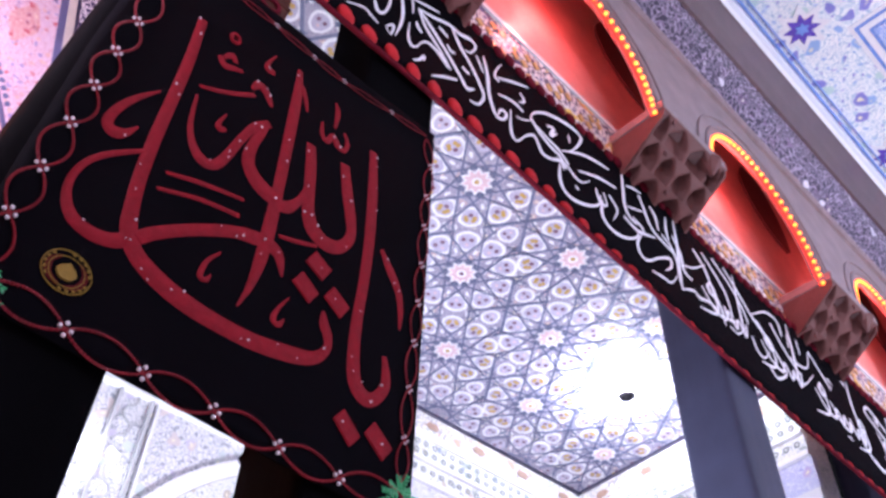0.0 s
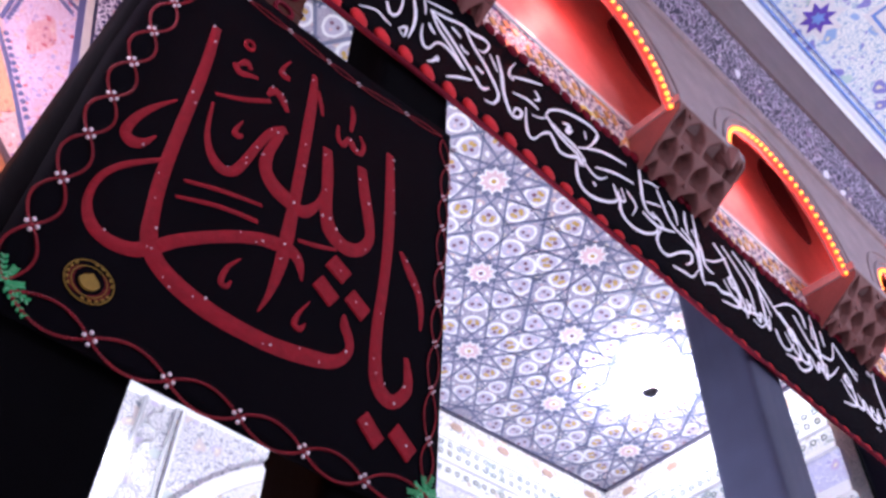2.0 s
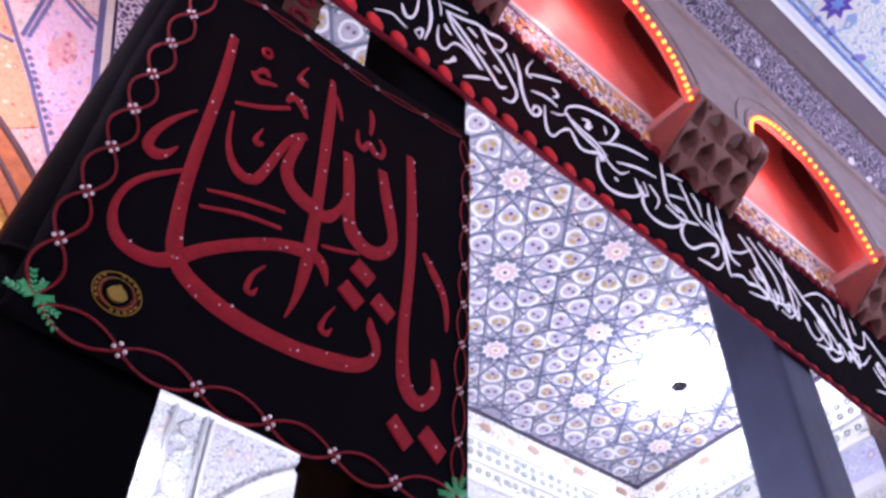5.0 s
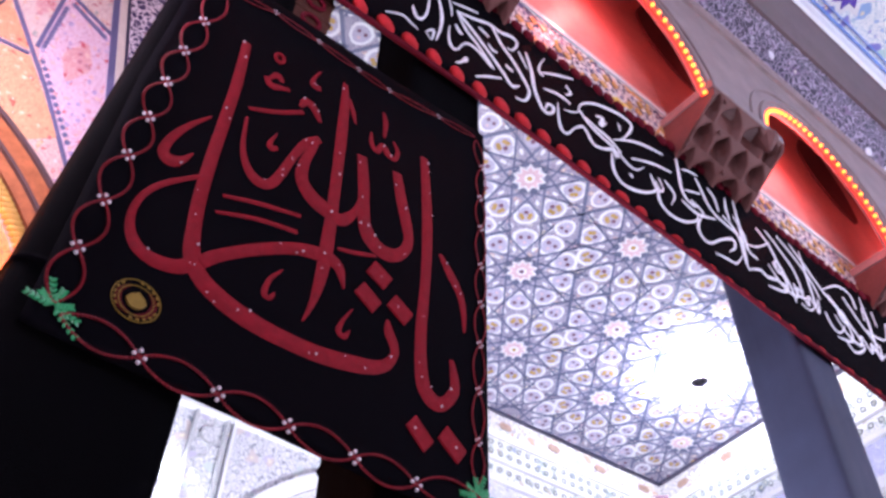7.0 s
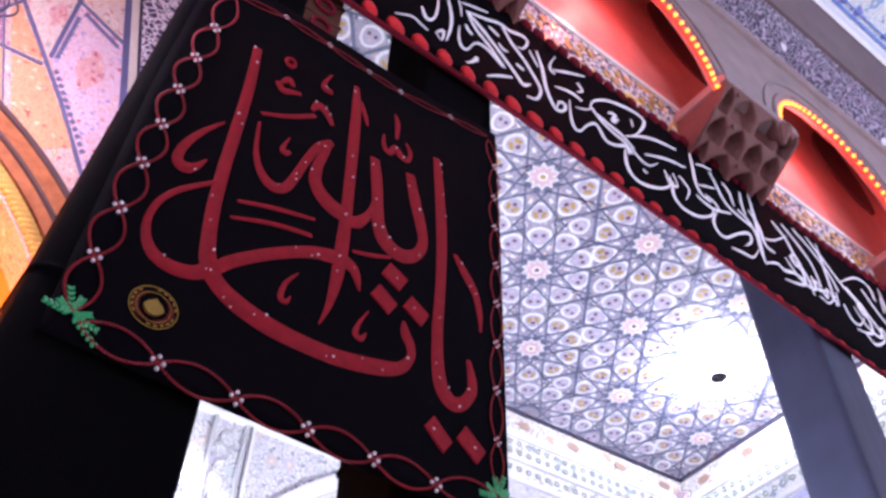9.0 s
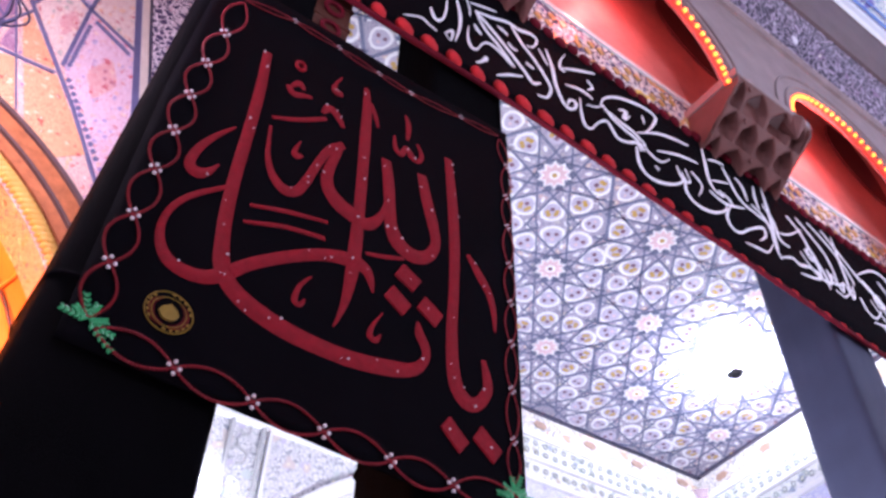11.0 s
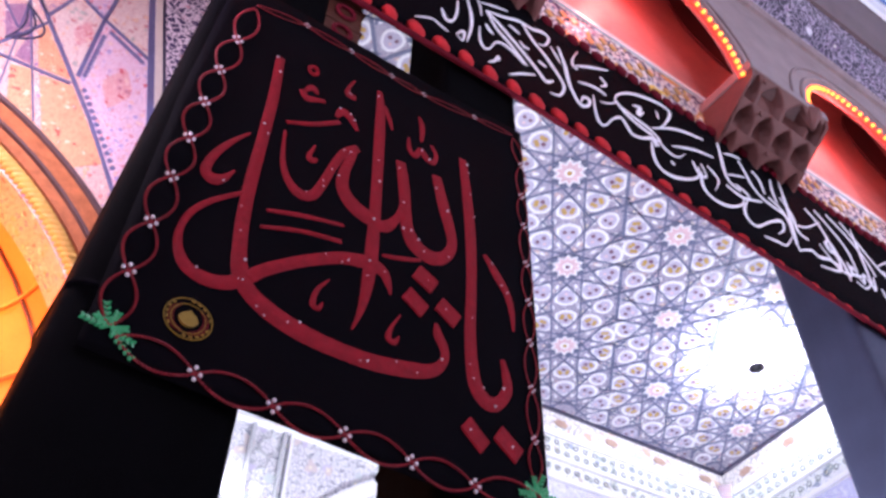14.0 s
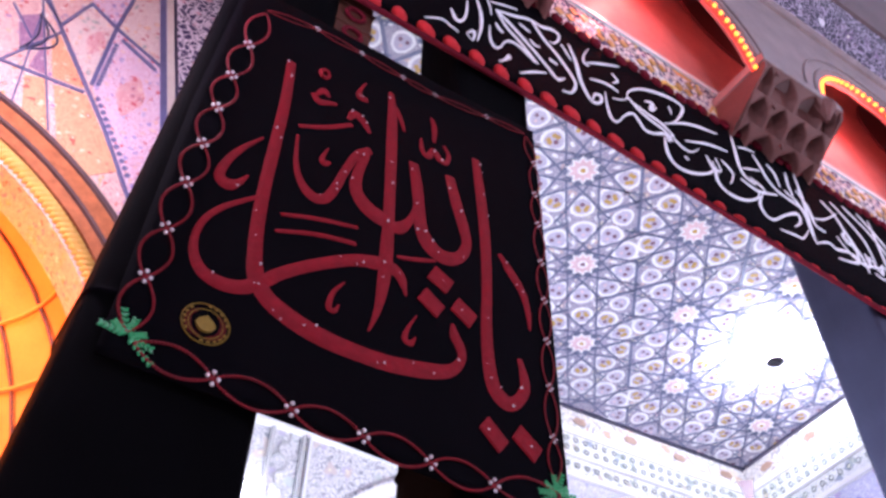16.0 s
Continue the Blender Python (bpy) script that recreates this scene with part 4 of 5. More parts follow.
stroke((461, 864, 3), (465, 827, 7), (480, 814, 8.2), (493, 846, 7.4), (508, 827, 11.5), (526, 825, 6.7), (532, 856, 6.3), (519, 881, 4.1))
stroke((485, 961, 3.7), (494, 932, 7.9), (494, 875, 4.3))
stroke((603, 894, 11.5), (613, 785, 14.1), (620, 680, 14.8), (623, 581, 13.8), (622, 486, 13.1), (619, 399, 14), (622, 320, 15.5), (632, 268, 18.5), (654, 247, 20.1), (679, 256, 13.6), (699, 291, 12.2), (699, 323, 11.1), (691, 358, 5.9))
stroke((656, 616, 5.8), (684, 575, 13.3), (709, 533, 10.5), (719, 486, 7.6), (720, 442, 2.8))
stroke((132, 613, 2.2), (103, 562, 6.2), (83, 510, 8.5), (78, 468, 10.7), (92, 455, 15.8), (110, 468, 8.5), (124, 497, 2))
stroke((194, 440, 3.9), (260, 469, 5.5), (338, 495, 4.3))
stroke((190, 396, 3.7), (264, 431, 5.3), (338, 452, 5.6))
stroke((191, 696, 4.5), (244, 733, 5.9), (298, 784, 5.8))
stroke((289, 796, 4.7), (301, 825, 11.9), (321, 816, 11.8), (339, 787, 5.3))
stroke((206, 821, 7.1), (220, 804, 10.4), (240, 815, 7), (259, 825, 5.3))
stroke((213, 823, 3.7), (228, 848, 9.5), (240, 834, 5.5))
stroke((317, 955, 2.4), (306, 919, 4.8), (307, 894, 9.9), (325, 896, 8.8))
stroke((257, 672, 2.1), (249, 639, 5.4), (253, 625, 9), (265, 634, 4.2))
stroke((326, 350, 1.9), (308, 317, 4.6), (304, 283, 6.2), (315, 280, 5.3), (321, 295, 1.8))
stroke((469, 349, 2), (454, 316, 3.9), (448, 288, 7), (460, 283, 6.4), (469, 300, 1.9))
stroke((422, 470, 4.1), (461, 486, 5.4), (504, 508, 4.1))
for a, b, ux, uz, vx, vz in ((516, 463, 21, -10, 9, 20), (497, 395, 21, -13, 9, 18), (568, 408, 21, -13, 9, 19), (627, 167, 20, -18, 10, 15), (696, 176, 22, -17, 10, 17)):
    cx, cz = 0.1 + a / 1000, 0.7 + b / 1000
    bm = bmesh.new()
    ps = [(cx + (i * ux + j * vx) / 1000, cz + (i * uz + j * vz) / 1000) for i, j in ((-1, -1), (1, -1), (1, 1), (-1, 1))]
    ngon(bm, [w(x, YC - 0.004, z) + Vector((0, ripple(x, z), 0)) for x, z in ps], 0, Vector((0, 0.014, 0)))
    bmesh.ops.bevel(bm, geom=bm.edges[:], offset=0.006, segments=1, affect="EDGES")
    part("diamond_dot", bm, M_red, banner)
    for e in (-0.45, 0.35):
        placed.append((cx + e * ux / 1000, cz + e * uz / 1000, 0.006))
bm = bmesh.new()
ring_tube(bm, 0.030, 0.012, 14, 5)
o = part("vowel_ring", bm, M_red, banner)
o.matrix_basis = Matrix.Translation(w(0.321, YC - 0.003, 1.604)) @ pose(0, 0, 0, 90) @ Matrix.Diagonal((1, 1.3, 1, 1))

# pearls: one mesh shared by all
bm = bmesh.new()
bmesh.ops.create_icosphere(bm, subdivisions=2, radius=0.0125)
pearl = bpy.data.meshes.new("pearl")
bm.to_mesh(pearl)
bm.free()
pearl.materials.append(M_pearl)


def bead(x, z, parent, size=1.0, y=YC, lift=0.012):
    o = new("pearl", pearl)
    o.parent = parent
    o.location = w(x, y, z) + Vector((0, ripple(x, z) - lift, 0))
    o.scale = (size, size, size)


rnd = random.Random(11)
for x, z, h in rnd.sample(placed, min(len(placed), 70)):
    bead(x + rnd.uniform(-0.75, 0.75) * h, z + rnd.uniform(-0.75, 0.75) * h, banner, rnd.uniform(0.28, 0.62), lift=0.012)


def cord(pts, fine=1.0):
    """One strand of a border loop: small red beads threaded along a thin core."""
    dense = spline([tuple(p) for p in pts], 3)
    bm = bmesh.new()
    rows = []
    for i, p in enumerate(dense):
        p = Vector(p)
        t = (Vector(dense[min(i + 1, len(dense) - 1)]) - Vector(dense[max(i - 1, 0)])).normalized()
        u = t.cross(Vector((0, 1, 0))).normalized()
        v = t.cross(u)
        r = fine * (0.0090 if i % 2 else 0.0025)
        rows.append([bm.verts.new(p + r * (math.cos(math.pi * j / 3) * u + math.sin(math.pi * j / 3) * v)) for j in range(6)])
    for a, b in zip(rows, rows[1:]):
        for j in range(6):
            bm.faces.new((a[j], a[(j + 1) % 6], b[(j + 1) % 6], b[j]))
    part("cord", bm, M_rope, banner)


def chain(p, q, links, swell, first=False, fine=1.0):
    """A border of cord loops from p to q, with a cluster of pearls at each joint."""
    p, q = Vector(p), Vector(q)
    d = (q - p) / links
    nrm = Vector((-d.y, d.x)).normalized()
    for i in range(links):
        a = p + d * i
        for side in (-1, 1):
            pts = []
            for s in range(15):
                u = s / 14
                c = a + d * u + nrm * side * swell * math.sin(math.pi * u) ** 0.85
                pts.append(w(c.x, YC, c.y) + Vector((0, ripple(c.x, c.y) - 0.008, 0)))
            cord(pts, fine)
        if i or first:
            for ox, oz in ((0.009, 0.0), (-0.009, 0.002), (0.0, 0.011), (0.001, -0.011)):
                bead(a.x + ox * 0.9 * fine, a.y + oz * 0.9 * fine, banner, 0.82 * fine)


def border(joints, swell, first=True, fine=1.0):
    for n, (p, q) in enumerate(zip(joints, joints[1:])):
        chain(p, q, 1, swell, first or n > 0, fine)


border([(0.124, 0.790), (0.1215, 0.894), (0.1265, 1.000), (0.131, 1.1125), (0.135, 1.221), (0.138, 1.331), (0.144, 1.443), (0.156, 1.565), (0.170, 1.705)], 0.0235, False)
border([(0.137, 0.778), (0.251, 0.768), (0.370, 0.765), (0.487, 0.766), (0.605, 0.766), (0.724, 0.770), (0.858, 0.797)], 0.024, False)
border([(0.851, 0.822), (0.853, 0.907), (0.854, 1.018), (0.857, 1.13), (0.86, 1.238), (0.861, 1.348), (0.862, 1.468), (0.862, 1.571), (0.869, 1.691), (0.852, 1.79)], 0.014, False, 0.72)
border([(0.170, 1.720), (0.284, 1.752), (0.396, 1.755), (0.504, 1.754), (0.592, 1.756), (0.736, 1.783), (0.850, 1.800)], 0.009, False, 0.6)


def spray(cx, cz, flip):
    """A corner of green sequin leaves."""
    for a0, ln in ((3.0, 0.036), (2.5, 0.024), (1.9, 0.042), (1.4, 0.03), (-0.2, 0.036), (-0.65, 0.05), (0.45, 0.024)):
        a = math.pi - a0 if flip else a0
        for i in range(5):
            u = (i + 0.7) / 5
            x, z = cx + ln * u * math.cos(a), cz + ln * u * math.sin(a)
            for sgn in (-1, 1):
                o = new("leaf_sequin", leaf)
                o.parent = banner
                o.matrix_basis = (Matrix.Translation(w(x, YC, z) + Vector((0, ripple(x, z) - 0.008, 0))) @ Matrix.Rotation(-(a + sgn * 0.7), 4, "Y"))


bm = bmesh.new()
bmesh.ops.create_icosphere(bm, subdivisions=1, radius=1.0, matrix=Matrix.Translation((0.011, 0, 0)) @ Matrix.Diagonal((0.015, 0.006, 0.008, 1)))
leaf = bpy.data.meshes.new("leaf_sequin")
bm.to_mesh(leaf)
bm.free()
leaf.materials.append(M_green)
spray(0.125, 0.785, False)
spray(0.852, 0.800, True)

# round gold seal
for r, t, m in ((0.108, 0.003, M_gold), (0.078, 0.0025, M_gold)):
    bm = bmesh.new()
    ring_tube(bm, r, t, 28, 5)
    o = part("seal_ring", bm, m, banner, "gold thread ring")
    o.matrix_basis = Matrix.Translation(w(0.222, YC - 0.002, 0.855)) @ pose(0, 0, 0, 90)
for i in range(20):
    if i % 7 in (0, 6):
        continue
    a = 2 * math.pi * i / 20
    bm = bmesh.new()
    box(bm, (-0.005, -0.003, -0.008), (0.005, 0.003, 0.008), 0.002)
    o = part("seal_bar", bm, M_gold, banner)
    o.matrix_basis = Matrix.Translation(w(0.222, YC - 0.003, 0.855) + Vector((0.096 * math.cos(a), 0, 0.096 * math.sin(a)))) @ Matrix.Rotation(-a + 0.2, 4, "Y")
bm = bmesh.new()
ngon(bm, [w(0.222 + 0.014 * math.cos(i * math.pi / 8) * (1.1 if i % 4 == 0 else 1), YC - 0.004, 0.853 + 0.013 * math.sin(i * math.pi / 8) * (1.3 if i == 4 else 1)) for i in range(16)], 0, Vector((0, 0.012, 0)))
part("seal_motif", bm, M_gold, banner, "plain gold shape")
for sx in (-1, 1):
    bm = bmesh.new()
    ps = spline([(0.222 + sx * 0.004, 0.83, 0.003), (0.222 + sx * 0.022, 0.84, 0.006), (0.222 + sx * 0.026, 0.862, 0.005), (0.222 + sx * 0.014, 0.878, 0.002)])
    bm.free()
    part("seal_wreath", ribbon(ps, YC, 0.006), M_maroon, banner)
tube(banner, "hanging_cord", [w(0.15, YC, 1.80), w(0.13, 1.0, 1.93), w(0.15, 1.02, 2.06)], 0.008, M_black)
tube(banner, "hanging_cord", [w(0.86, YC, 1.83), w(0.87, 1.0, 1.93), w(0.86, 1.02, 2.12)], 0.008, M_black)

# ---- the long calligraphy band
YD = 0.985
band = empty("cloth_band", "black cloth band with white calligraphy and red ruffled hem", "banner")
bm = bmesh.new()


def hem_sag(x):
    """The lower hem hangs a little lower towards its middle."""
    return -0.018 * max(0.0, 0.85 - x) - 0.045 * min(max(x - 1.1, 0.0), 1.6)


hung_cloth(bm, -0.25, 6.6, 1.99, 2.545, YD, 150, 8, 0.012, lambda x, z: (x, z + hem_sag(x) * max(0.0, (2.30 - z) / 0.31)))
part("black_cloth", bm, M_banner, band, smooth=True)


def bar(x, z, pts, width):
    """A white thread stroke: points relative to (x, z), half width in thousandths."""
    ps = [(x + a / 1000, z + b / 1000, 0.52 * width * c / 1000) for a, b, c in spline(pts, 5)]
    part("white_stroke", ribbon(ps, YD, 0.010), M_white, band, smooth=True)


def letter(*pts):
    part("white_stroke", ribbon(spline([(a / 1000, b / 1000, min(0.66 * c, 8.5) / 1000) for a, b, c in pts], 5), YD, 0.008), M_white, band, smooth=True)


letter((553, 2089, 2.8), (605, 2131, 6.4), (634, 2123, 7.9), (658, 2116, 4.4))
letter((634, 2216, 5.6), (650, 2173, 14.5), (672, 2192, 6.2), (684, 2248, 6.7), (686, 2313, 4.1))
letter((719, 2356, 6), (732, 2286, 9.7), (732, 2212, 7.9), (718, 2126, 4))
letter((754, 2402, 3.7), (765, 2354, 6), (767, 2313, 2.9))
letter((682, 2131, 2.4), (708, 2168, 9), (703, 2114, 4), (686, 2130, 4.7))
letter((768, 2392, 4.4), (815, 2419, 8.2), (865, 2444, 4.7))
letter((786, 2362, 9.3), (829, 2332, 16.6), (881, 2287, 16.2), (925, 2245, 15.9), (965, 2204, 15.7), (991, 2176, 15.2), (1021, 2204, 4.7))
letter((786, 2362, 5.5), (819, 2297, 11), (868, 2254, 11.7), (925, 2193, 6.3))
letter((786, 2362, 5.9), (845, 2389, 10.3), (911, 2430, 11.5), (954, 2433, 12.1), (1002, 2460, 13.3), (1026, 2447, 8.4), (1005, 2386, 5.7), (981, 2369, 4.9))
letter((921, 2427, 8.9), (958, 2364, 17.1), (1003, 2320, 17.3), (1044, 2261, 15.6), (1063, 2212, 9.6), (1040, 2148, 7.2), (1004, 2128, 6.3))
letter((1062, 2432, 8), (1080, 2348, 13.2), (1086, 2260, 13.1), (1104, 2195, 15.7), (1123, 2172, 17.6), (1153, 2195, 7.6), (1163, 2234, 17.3), (1138, 2225, 8.2), (1124, 2184, 4.3))
letter((1029, 2401, 5.5), (1047, 2369, 9.6), (1061, 2339, 5))
letter((761, 2248, 3.2), (760, 2185, 6.6), (772, 2148, 11), (792, 2159, 5.2), (811, 2206, 5), (834, 2229, 9.6), (866, 2227, 12.3), (897, 2207, 12), (914, 2190, 6.4))
letter((783, 2282, 6.3), (794, 2261, 12.7), (807, 2251, 7.7))
letter((868, 2364, 7.3), (887, 2359, 13.4), (907, 2351, 7.4))
letter((905, 2309, 5.4), (919, 2293, 10.9), (939, 2298, 5.1))
letter((787, 2086, 4.7), (806, 2108, 7.3), (823, 2145, 9.6), (822, 2123, 4.6))
letter((856, 2086, 4.3), (904, 2134, 8.6), (951, 2171, 5.2))
letter((970, 2264, 9.4), (984, 2261, 16.8), (1000, 2260, 9.1))
letter((1147, 2488, 3), (1121, 2425, 5.7), (1116, 2380, 10.5), (1135, 2376, 7.9))
letter((1126, 2388, 5), (1201, 2449, 9.8), (1275, 2500, 5.9))
letter((1128, 2299, 4.9), (1179, 2327, 10.2), (1217, 2335, 13), (1244, 2328, 7.8))
letter((1234, 2423, 10.1), (1253, 2397, 9.7), (1227, 2364, 4.3))
letter((1185, 2278, 4.4), (1181, 2194, 8.5), (1189, 2142, 12.7), (1214, 2148, 6.1), (1251, 2209, 5.7), (1289, 2249, 10.9), (1307, 2228, 13.8), (1326, 2193, 14.7), (1368, 2206, 9.2), (1413, 2238, 13.7), (1424, 2205, 6.9))
letter((1211, 2268, 3.5), (1248, 2289, 5.5), (1282, 2323, 2.6))
letter((1277, 2324, 3.6), (1298, 2379, 6.5), (1357, 2439, 9.6), (1433, 2479, 13), (1504, 2499, 17.3), (1544, 2482, 11.9), (1503, 2390, 6.6), (1465, 2336, 3.5))
letter((1283, 2333, 10.9), (1319, 2293, 20.5), (1366, 2271, 20.3), (1416, 2258, 20.8), (1439, 2218, 10.2))
letter((1307, 2317, 7), (1356, 2301, 12.5), (1410, 2291, 13.1), (1455, 2256, 7.2))
letter((1360, 2372, 6.1), (1394, 2389, 15.5), (1376, 2335, 17.4), (1408, 2375, 3.7))
letter((1471, 2432, 4.9), (1474, 2412, 8.2), (1473, 2390, 4.1))
letter((1425, 2302, 4.3), (1527, 2381, 8.9), (1605, 2421, 11.3), (1690, 2450, 6.8))
letter((1503, 2269, 4.9), (1618, 2337, 10.1), (1715, 2372, 6.4))
letter((1407, 2213, 6), (1401, 2134, 12.9), (1420, 2091, 18.2), (1466, 2089, 12.7), (1537, 2126, 9.1), (1593, 2180, 7.2), (1610, 2239, 5.4))
letter((1439, 2253, 6.5), (1474, 2220, 11.8), (1514, 2220, 6.6), (1560, 2269, 2.6))
letter((1476, 2171, 10.6), (1490, 2161, 10.6))
letter((1588, 2255, 6.8), (1602, 2199, 15.4), (1638, 2214, 6.5), (1630, 2271, 6.5))
letter((1617, 2220, 5.9), (1602, 2146, 13.7), (1621, 2108, 19.7), (1667, 2103, 14.1), (1728, 2129, 9.3), (1794, 2187, 7.3), (1814, 2234, 5.1))
letter((1661, 2285, 7.8), (1688, 2264, 13.5), (1698, 2232, 7), (1663, 2162, 2.8))
letter((1774, 2506, 7.4), (1765, 2413, 12.9), (1755, 2328, 14.3), (1766, 2276, 21), (1810, 2265, 10.9))
letter((1790, 2452, 4.4), (1836, 2480, 9.2), (1884, 2495, 5.9))
letter((1768, 2321, 3.9), (1814, 2350, 7.4), (1870, 2381, 4.3))
letter((1868, 2469, 9.7), (1886, 2406, 17.1), (1897, 2355, 18.6), (1927, 2316, 20.3), (1986, 2302, 19.2), (2039, 2282, 18.5), (2030, 2182, 7.1))
letter((1929, 2460, 9.7), (1956, 2429, 14.6), (1956, 2353, 6.5))
letter((1735, 2242, 10), (1781, 2231, 16.6), (1827, 2238, 11.5), (1919, 2286, 5.7))
letter((1793, 2288, 8.7), (1838, 2278, 17.1), (1850, 2256, 8.8))
letter((1831, 2230, 4.4), (1791, 2155, 10.6), (1799, 2107, 19.9), (1840, 2111, 8.8), (1921, 2186, 7.8), (1994, 2237, 16.4), (1989, 2192, 8.5), (1944, 2143, 3.8))
letter((2029, 2482, 5.8), (2014, 2407, 11.7), (2015, 2348, 7.3))
letter((2066, 2417, 7.9), (2072, 2395, 12.3), (2069, 2366, 5.8))
letter((1853, 2073, 5.7), (1920, 2091, 10.6), (1968, 2104, 6.4), (2020, 2173, 3.4))
letter((1973, 2346, 9.4), (2022, 2318, 16.8), (2041, 2246, 12.7), (2034, 2159, 11.5), (2039, 2116, 6.9))
letter((2046, 2396, 8.5), (2077, 2330, 13.3), (2076, 2238, 14.4), (2119, 2224, 8.1))
letter((2070, 2267, 4.8), (2148, 2306, 7), (2251, 2399, 3.5))
letter((2038, 2124, 4.3), (2112, 2167, 10.8), (2143, 2155, 13.1), (2200, 2177, 11.9), (2254, 2180, 7.8))
letter((2184, 2431, 10.5), (2234, 2372, 17.9), (2257, 2286, 16.4), (2290, 2196, 15.2), (2288, 2125, 7))
letter((2246, 2462, 10.1), (2302, 2406, 18.2), (2359, 2327, 16.2), (2366, 2215, 7.4))
letter((2322, 2488, 11.2), (2412, 2423, 20.5), (2474, 2346, 19.5), (2493, 2267, 9.6))
letter((2408, 2503, 9.9), (2484, 2412, 17.9), (2559, 2323, 9.7))
letter((2319, 2234, 9), (2327, 2179, 17.1), (2399, 2212, 4.8))
letter((2326, 2143, 7.7), (2379, 2142, 6.9), (2456, 2224, 3.3))
letter((2469, 2439, 11.5), (2533, 2356, 20.8), (2615, 2293, 20.5), (2698, 2226, 11.3))
letter((2540, 2346, 3.6), (2693, 2464, 9), (2780, 2472, 24.6), (2786, 2397, 10.8))
letter((2495, 2206, 10.7), (2509, 2145, 21.6), (2559, 2145, 7.1), (2623, 2216, 3.8))
letter((2575, 2342, 12.3), (2644, 2282, 22.4), (2704, 2207, 21.8), (2717, 2160, 7.9), (2622, 2090, 10.4), (2581, 2124, 11.3))
letter((2707, 2413, 11.2), (2772, 2309, 20.4), (2858, 2235, 11.1))
letter((2840, 2440, 6.7), (2820, 2356, 6.6))
letter((2919, 2459, 8.2), (2914, 2380, 8.1))
letter((2805, 2298, 8.2), (2869, 2298, 11.2), (2949, 2334, 6.4), (3008, 2446, 6))
letter((2783, 2198, 7.8), (2861, 2198, 6.7), (2982, 2312, 3.4))
letter((3014, 2456, 12.6), (3096, 2378, 22.9), (3141, 2333, 12.5))


rnd = random.Random(5)


def motif(kind, x, s):
    z = 2.05
    if kind == 0:      # tall upright
        bar(x, z, [(20, 455, 6), (10 * s, 330, 15), (-10, 200, 15), (-20, 110, 6)], 1)
    elif kind == 1:    # large hanging bowl
        bar(x, z, [(70, 280, 6), (95, 180, 14), (60, 70, 17), (-40, 38, 18), (-130, 80, 15), (-150, 150, 6)], 1)
    elif kind == 2:    # two crossed leaning strokes
        bar(x, z, [(-110, 455, 6), (-50, 330, 14), (20, 215, 15), (100, 120, 15), (150, 130, 6)], 1)
        bar(x, z, [(60, 440, 6), (30, 330, 13), (-20, 230, 13), (-60, 150, 6)], 1)
    elif kind == 3:    # flag with a long top and a folded body
        bar(x, z, [(130, 300, 6), (40, 360, 14), (-60, 405, 15), (-110, 350, 13), (-30, 300, 14), (60, 240, 15), (80, 170, 14), (10, 130, 14), (-80, 140, 6)], 1)
    elif kind == 4:    # two level bars
        bar(x, z, [(-110, 345, 5), (0, 335, 14), (120, 328, 8)], 1)
        bar(x, z, [(-90, 272, 5), (20, 262, 13), (130, 256, 8)], 1)
    elif kind == 5:    # small eye with a sweeping tail
        bar(x, z, [(30, 210, 8), (60, 250, 13), (80, 205, 13), (40, 185, 12), (30, 225, 10), (75, 170, 13), (50, 95, 14), (-60, 55, 6)], 1)
    elif kind == 6:    # toothed wave along the base
        bar(x, z, [(150, 200, 6), (120, 120, 14), (85, 175, 12), (55, 115, 14), (20, 175, 12), (-15, 112, 15), (-90, 118, 14), (-140, 190, 6)], 1)
    elif kind == 7:    # long sweep under the line
        bar(x, z, [(190, 160, 5), (100, 95, 14), (-20, 90, 17), (-130, 150, 13), (-180, 260, 5)], 1)


order = [6, 0, 1, 3, 0, 2, 5, 7, 0, 4, 1, 6, 2, 0, 3, 1, 0, 5, 4, 7, 0]
for i in range(9):
    motif((0, 5, 6)[i % 3], 2.06 + 0.13 * i, rnd.choice((-1, 0.4, 1)))
x, i = 3.22, 0
while x < 6.4:
    motif(order[i % len(order)], x, rnd.choice((-1, 0.4, 1)))
    if i % 2 == 0:
        motif(rnd.choice((0, 5, 0, 6)), x + rnd.uniform(0.05, 0.10), rnd.choice((-1, 1)))
    # small marks and dots
    for _ in range(2):
        mx, mz = x + rnd.uniform(-0.09, 0.09), 2.05 + rnd.choice((rnd.uniform(0.03, 0.09), rnd.uniform(0.30, 0.44)))
        a = rnd.uniform(-0.6, 1.2)
        bar(mx, mz, [(0, 0, 4), (18 * math.cos(a), 14 * math.sin(a), 12), (34 * math.cos(a) + 8, 20 * math.sin(a) - 6, 4)], 1)
    x += rnd.uniform(0.105, 0.135)
    i += 1

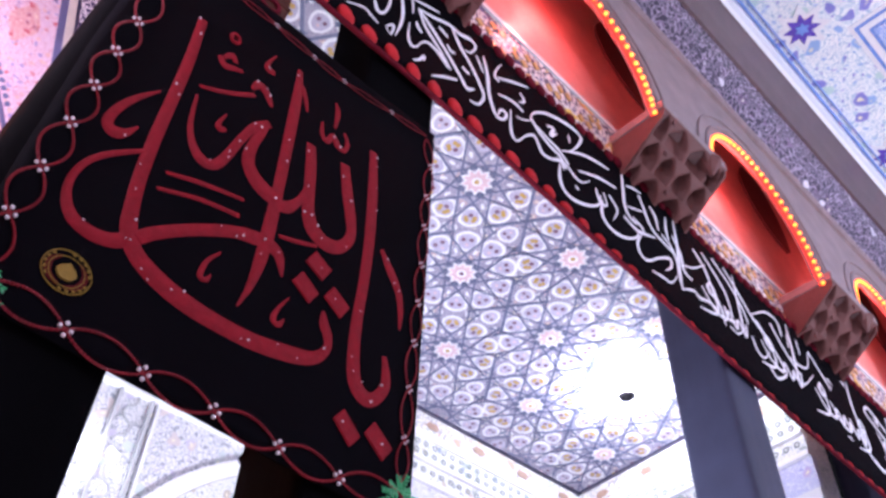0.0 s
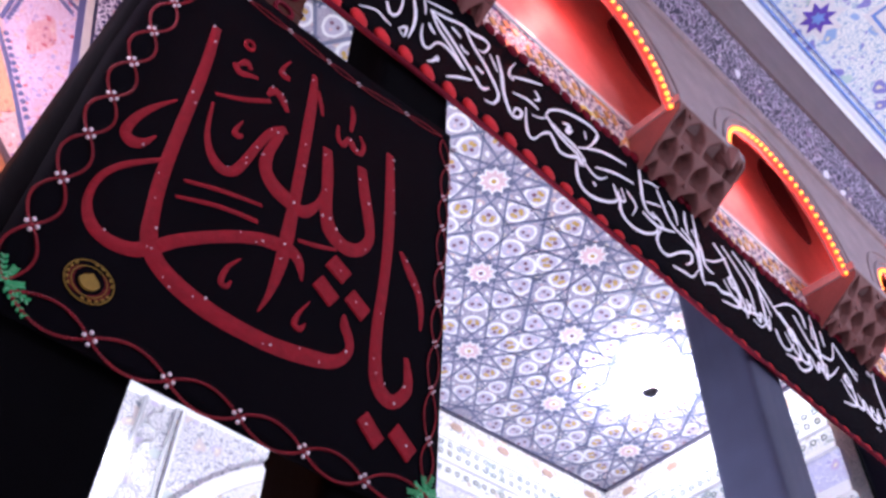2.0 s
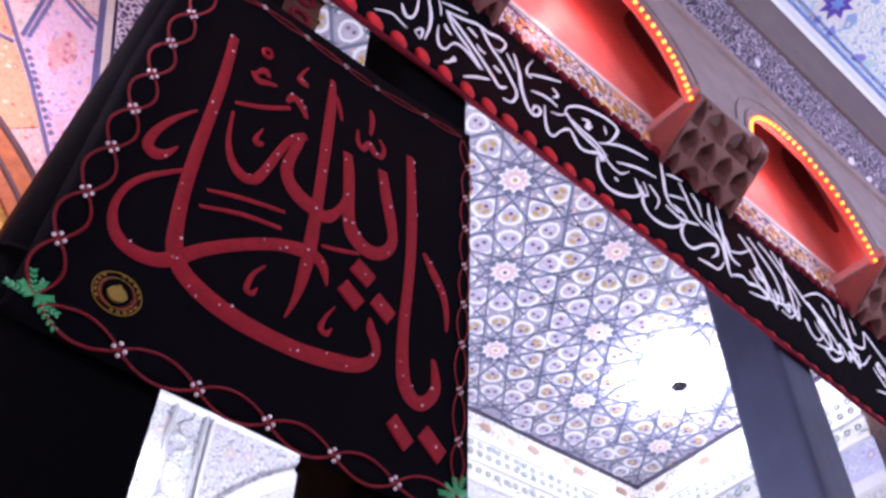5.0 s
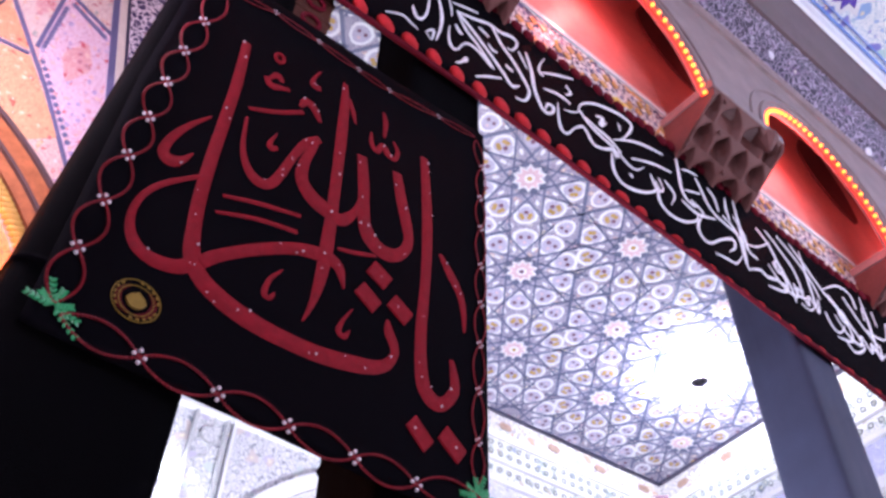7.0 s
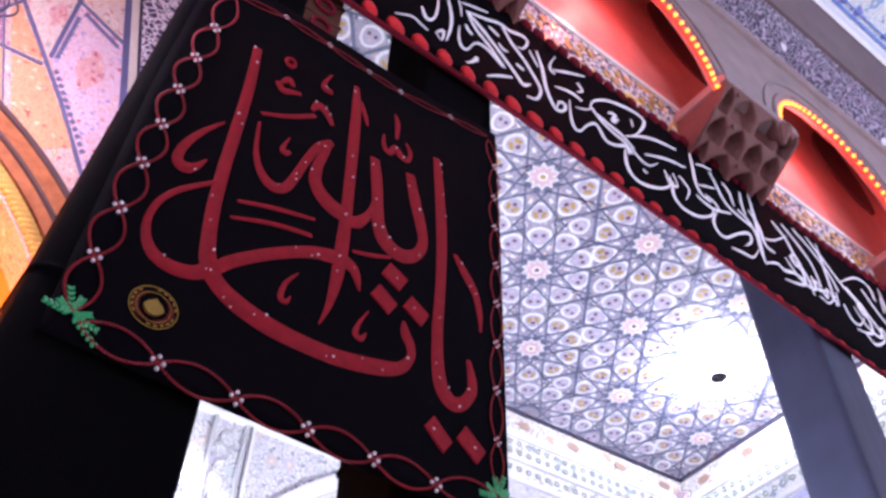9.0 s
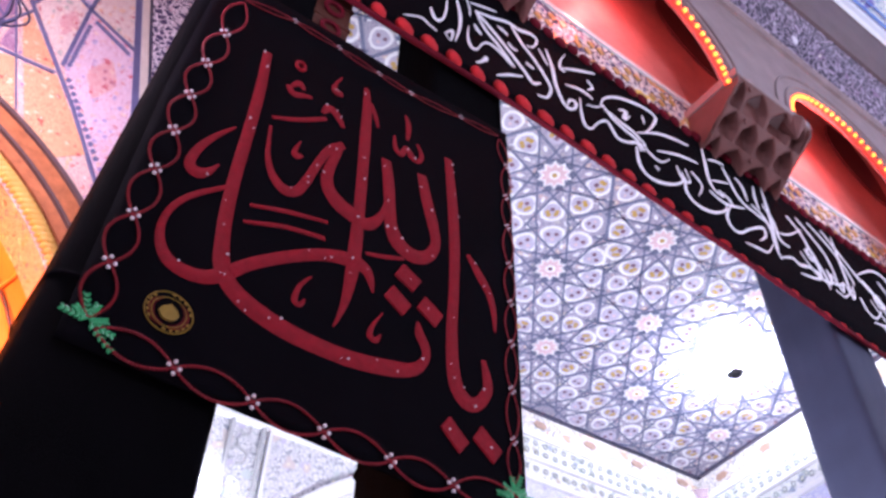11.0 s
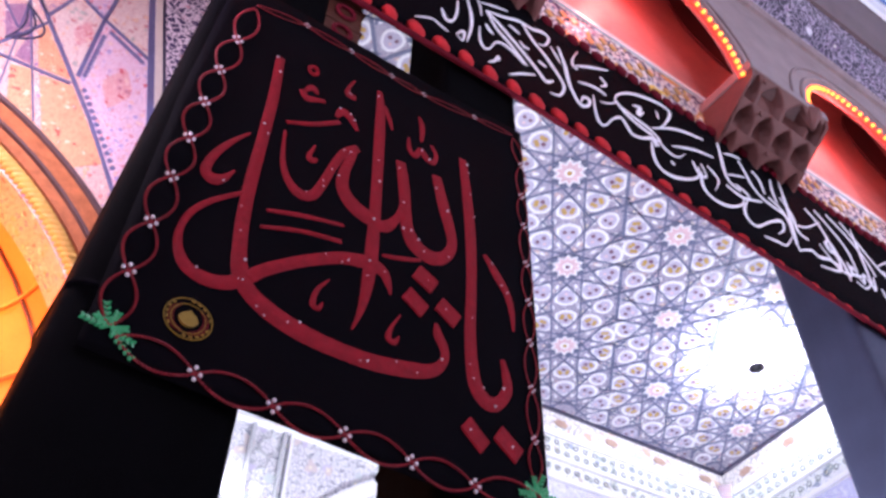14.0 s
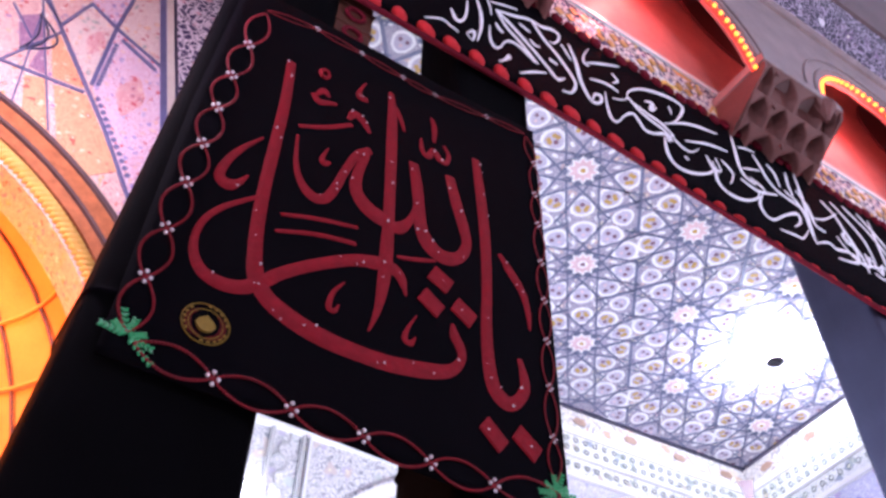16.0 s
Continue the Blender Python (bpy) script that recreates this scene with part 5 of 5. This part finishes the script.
# red hem: one slanting lobe shared by all, on a twisted strip
bm = bmesh.new()
bmesh.ops.create_uvsphere(bm, u_segments=12, v_segments=8, radius=1.0, matrix=Matrix.Diagonal((0.062, 0.040, 0.088, 1)))
for v in bm.verts:
    v.co.x *= 1.25 - 4.0 * v.co.z if v.co.z > 0 else 1.25
    v.co.x -= 0.30 * v.co.z
lobe = bpy.data.meshes.new("ruffle_lobe")
bm.to_mesh(lobe)
bm.free()
lobe.materials.append(M_ruffle)
lobe.polygons.foreach_set("use_smooth", [True] * len(lobe.polygons))
for i in range(88):
    x = -0.22 + i * 0.0775
    o = new("ruffle_lobe", lobe)
    o.parent = band
    near = max(0.0, min(1.0, (1.75 - x) / 0.7))
    if near == 0.0:
        # further along the hem is twisted tight
        o.matrix_basis = Matrix.Translation(w(x, YD - 0.004, 1.992 + hem_sag(x))) @ pose(0, 0, 0, 0, -52, 0) @ Matrix.Diagonal((0.30, 0.8, 0.62, 1))
        continue
    o.matrix_basis = Matrix.Translation(w(x, YD - 0.004, 2.004 + 0.020 * near + hem_sag(x) + rnd.uniform(-0.003, 0.003))) @ pose(0, 0, 0, 0, rnd.uniform(-8, 8), 0) @ Matrix.Diagonal((rnd.uniform(0.85, 1.05), 1, rnd.uniform(0.85, 1.0) * (0.18 + 0.82 * near), 1))
tube(band, "hem_strip", [w(-0.25 + 0.05 * i, YD - 0.004, 1.988 + hem_sag(-0.25 + 0.05 * i)) for i in range(137)], 0.024, M_ruffle_dark, "dark red rolled strip", 8)
bm = bmesh.new()
bmesh.ops.create_uvsphere(bm, u_segments=8, v_segments=6, radius=1.0, matrix=Matrix.Diagonal((0.075, 0.035, 0.075, 1)))
tuft = bpy.data.meshes.new("fringe_tuft")
bm.to_mesh(tuft)
bm.free()
tuft.materials.append(M_ruffle_dark)
for i in range(130):
    o = new("fringe_tuft", tuft)
    o.parent = band
    o.matrix_basis = Matrix.Translation(w(-0.22 + i * 0.052, YD - 0.002, 2.548 + rnd.uniform(-0.006, 0.008))) @ pose(0, 0, 0, 0, rnd.uniform(-30, 30), 0)
part("hanging_rail", box(bmesh.new(), w(-0.25, YD + 0.005, 2.52), w(6.6, 1.019, 2.54)), M_wood, band)


# ---- hanging uplights in the aisle
def uplight(at, label):
    root = empty("pendant_lamp", label, "lamp", at, "aisle lamps")
    bm = bmesh.new()
    bmesh.ops.create_cone(bm, cap_ends=True, segments=24, radius1=0.05, radius2=0.115, depth=0.05, matrix=Matrix.Translation((0, 0, 0.008)))
    part("dish", bm, M_dark, root, "dark metal dish", True)
    bm = bmesh.new()
    bmesh.ops.create_cone(bm, cap_ends=True, segments=8, radius1=0.006, radius2=0.006, depth=w(0, 0, H).z - at.z, matrix=Matrix.Translation((0, 0, (w(0, 0, H).z - at.z) / 2)))
    part("rod", bm, M_pale, root)
    bm = bmesh.new()
    bmesh.ops.create_icosphere(bm, subdivisions=2, radius=0.022, matrix=Matrix.Translation((0, 0, 0.036)))
    part("bulb", bm, M_bulb, root, "glowing white bulb", True)


uplight(w(1.124 * 2.415, 0.697 * 2.415, 2.415), "small dark uplight hanging below the aisle ceiling")


# ---- globe lamp on the far wall
def wall_lamp(at):
    root = empty("wall_lamp", "small glowing white globe lamp on the tiled wall", "lamp", at)
    part("backplate", box(bmesh.new(), (-0.06, 0.10, -0.10), (0.06, 0.13, 0.10), 0.01), M_pale, root)
    tube(root, "arm", [Vector((0, 0.11, -0.04)), Vector((0, 0.05, -0.09)), Vector((0, 0.0, -0.07))], 0.012, M_pale)
    bm = bmesh.new()
    bmesh.ops.create_uvsphere(bm, u_segments=18, v_segments=12, radius=0.085)
    part("globe", bm, M_bulb, root, "glowing white globe", True)


wall_lamp(Vector((2.64, YB * U + 0.40, 6.55)))
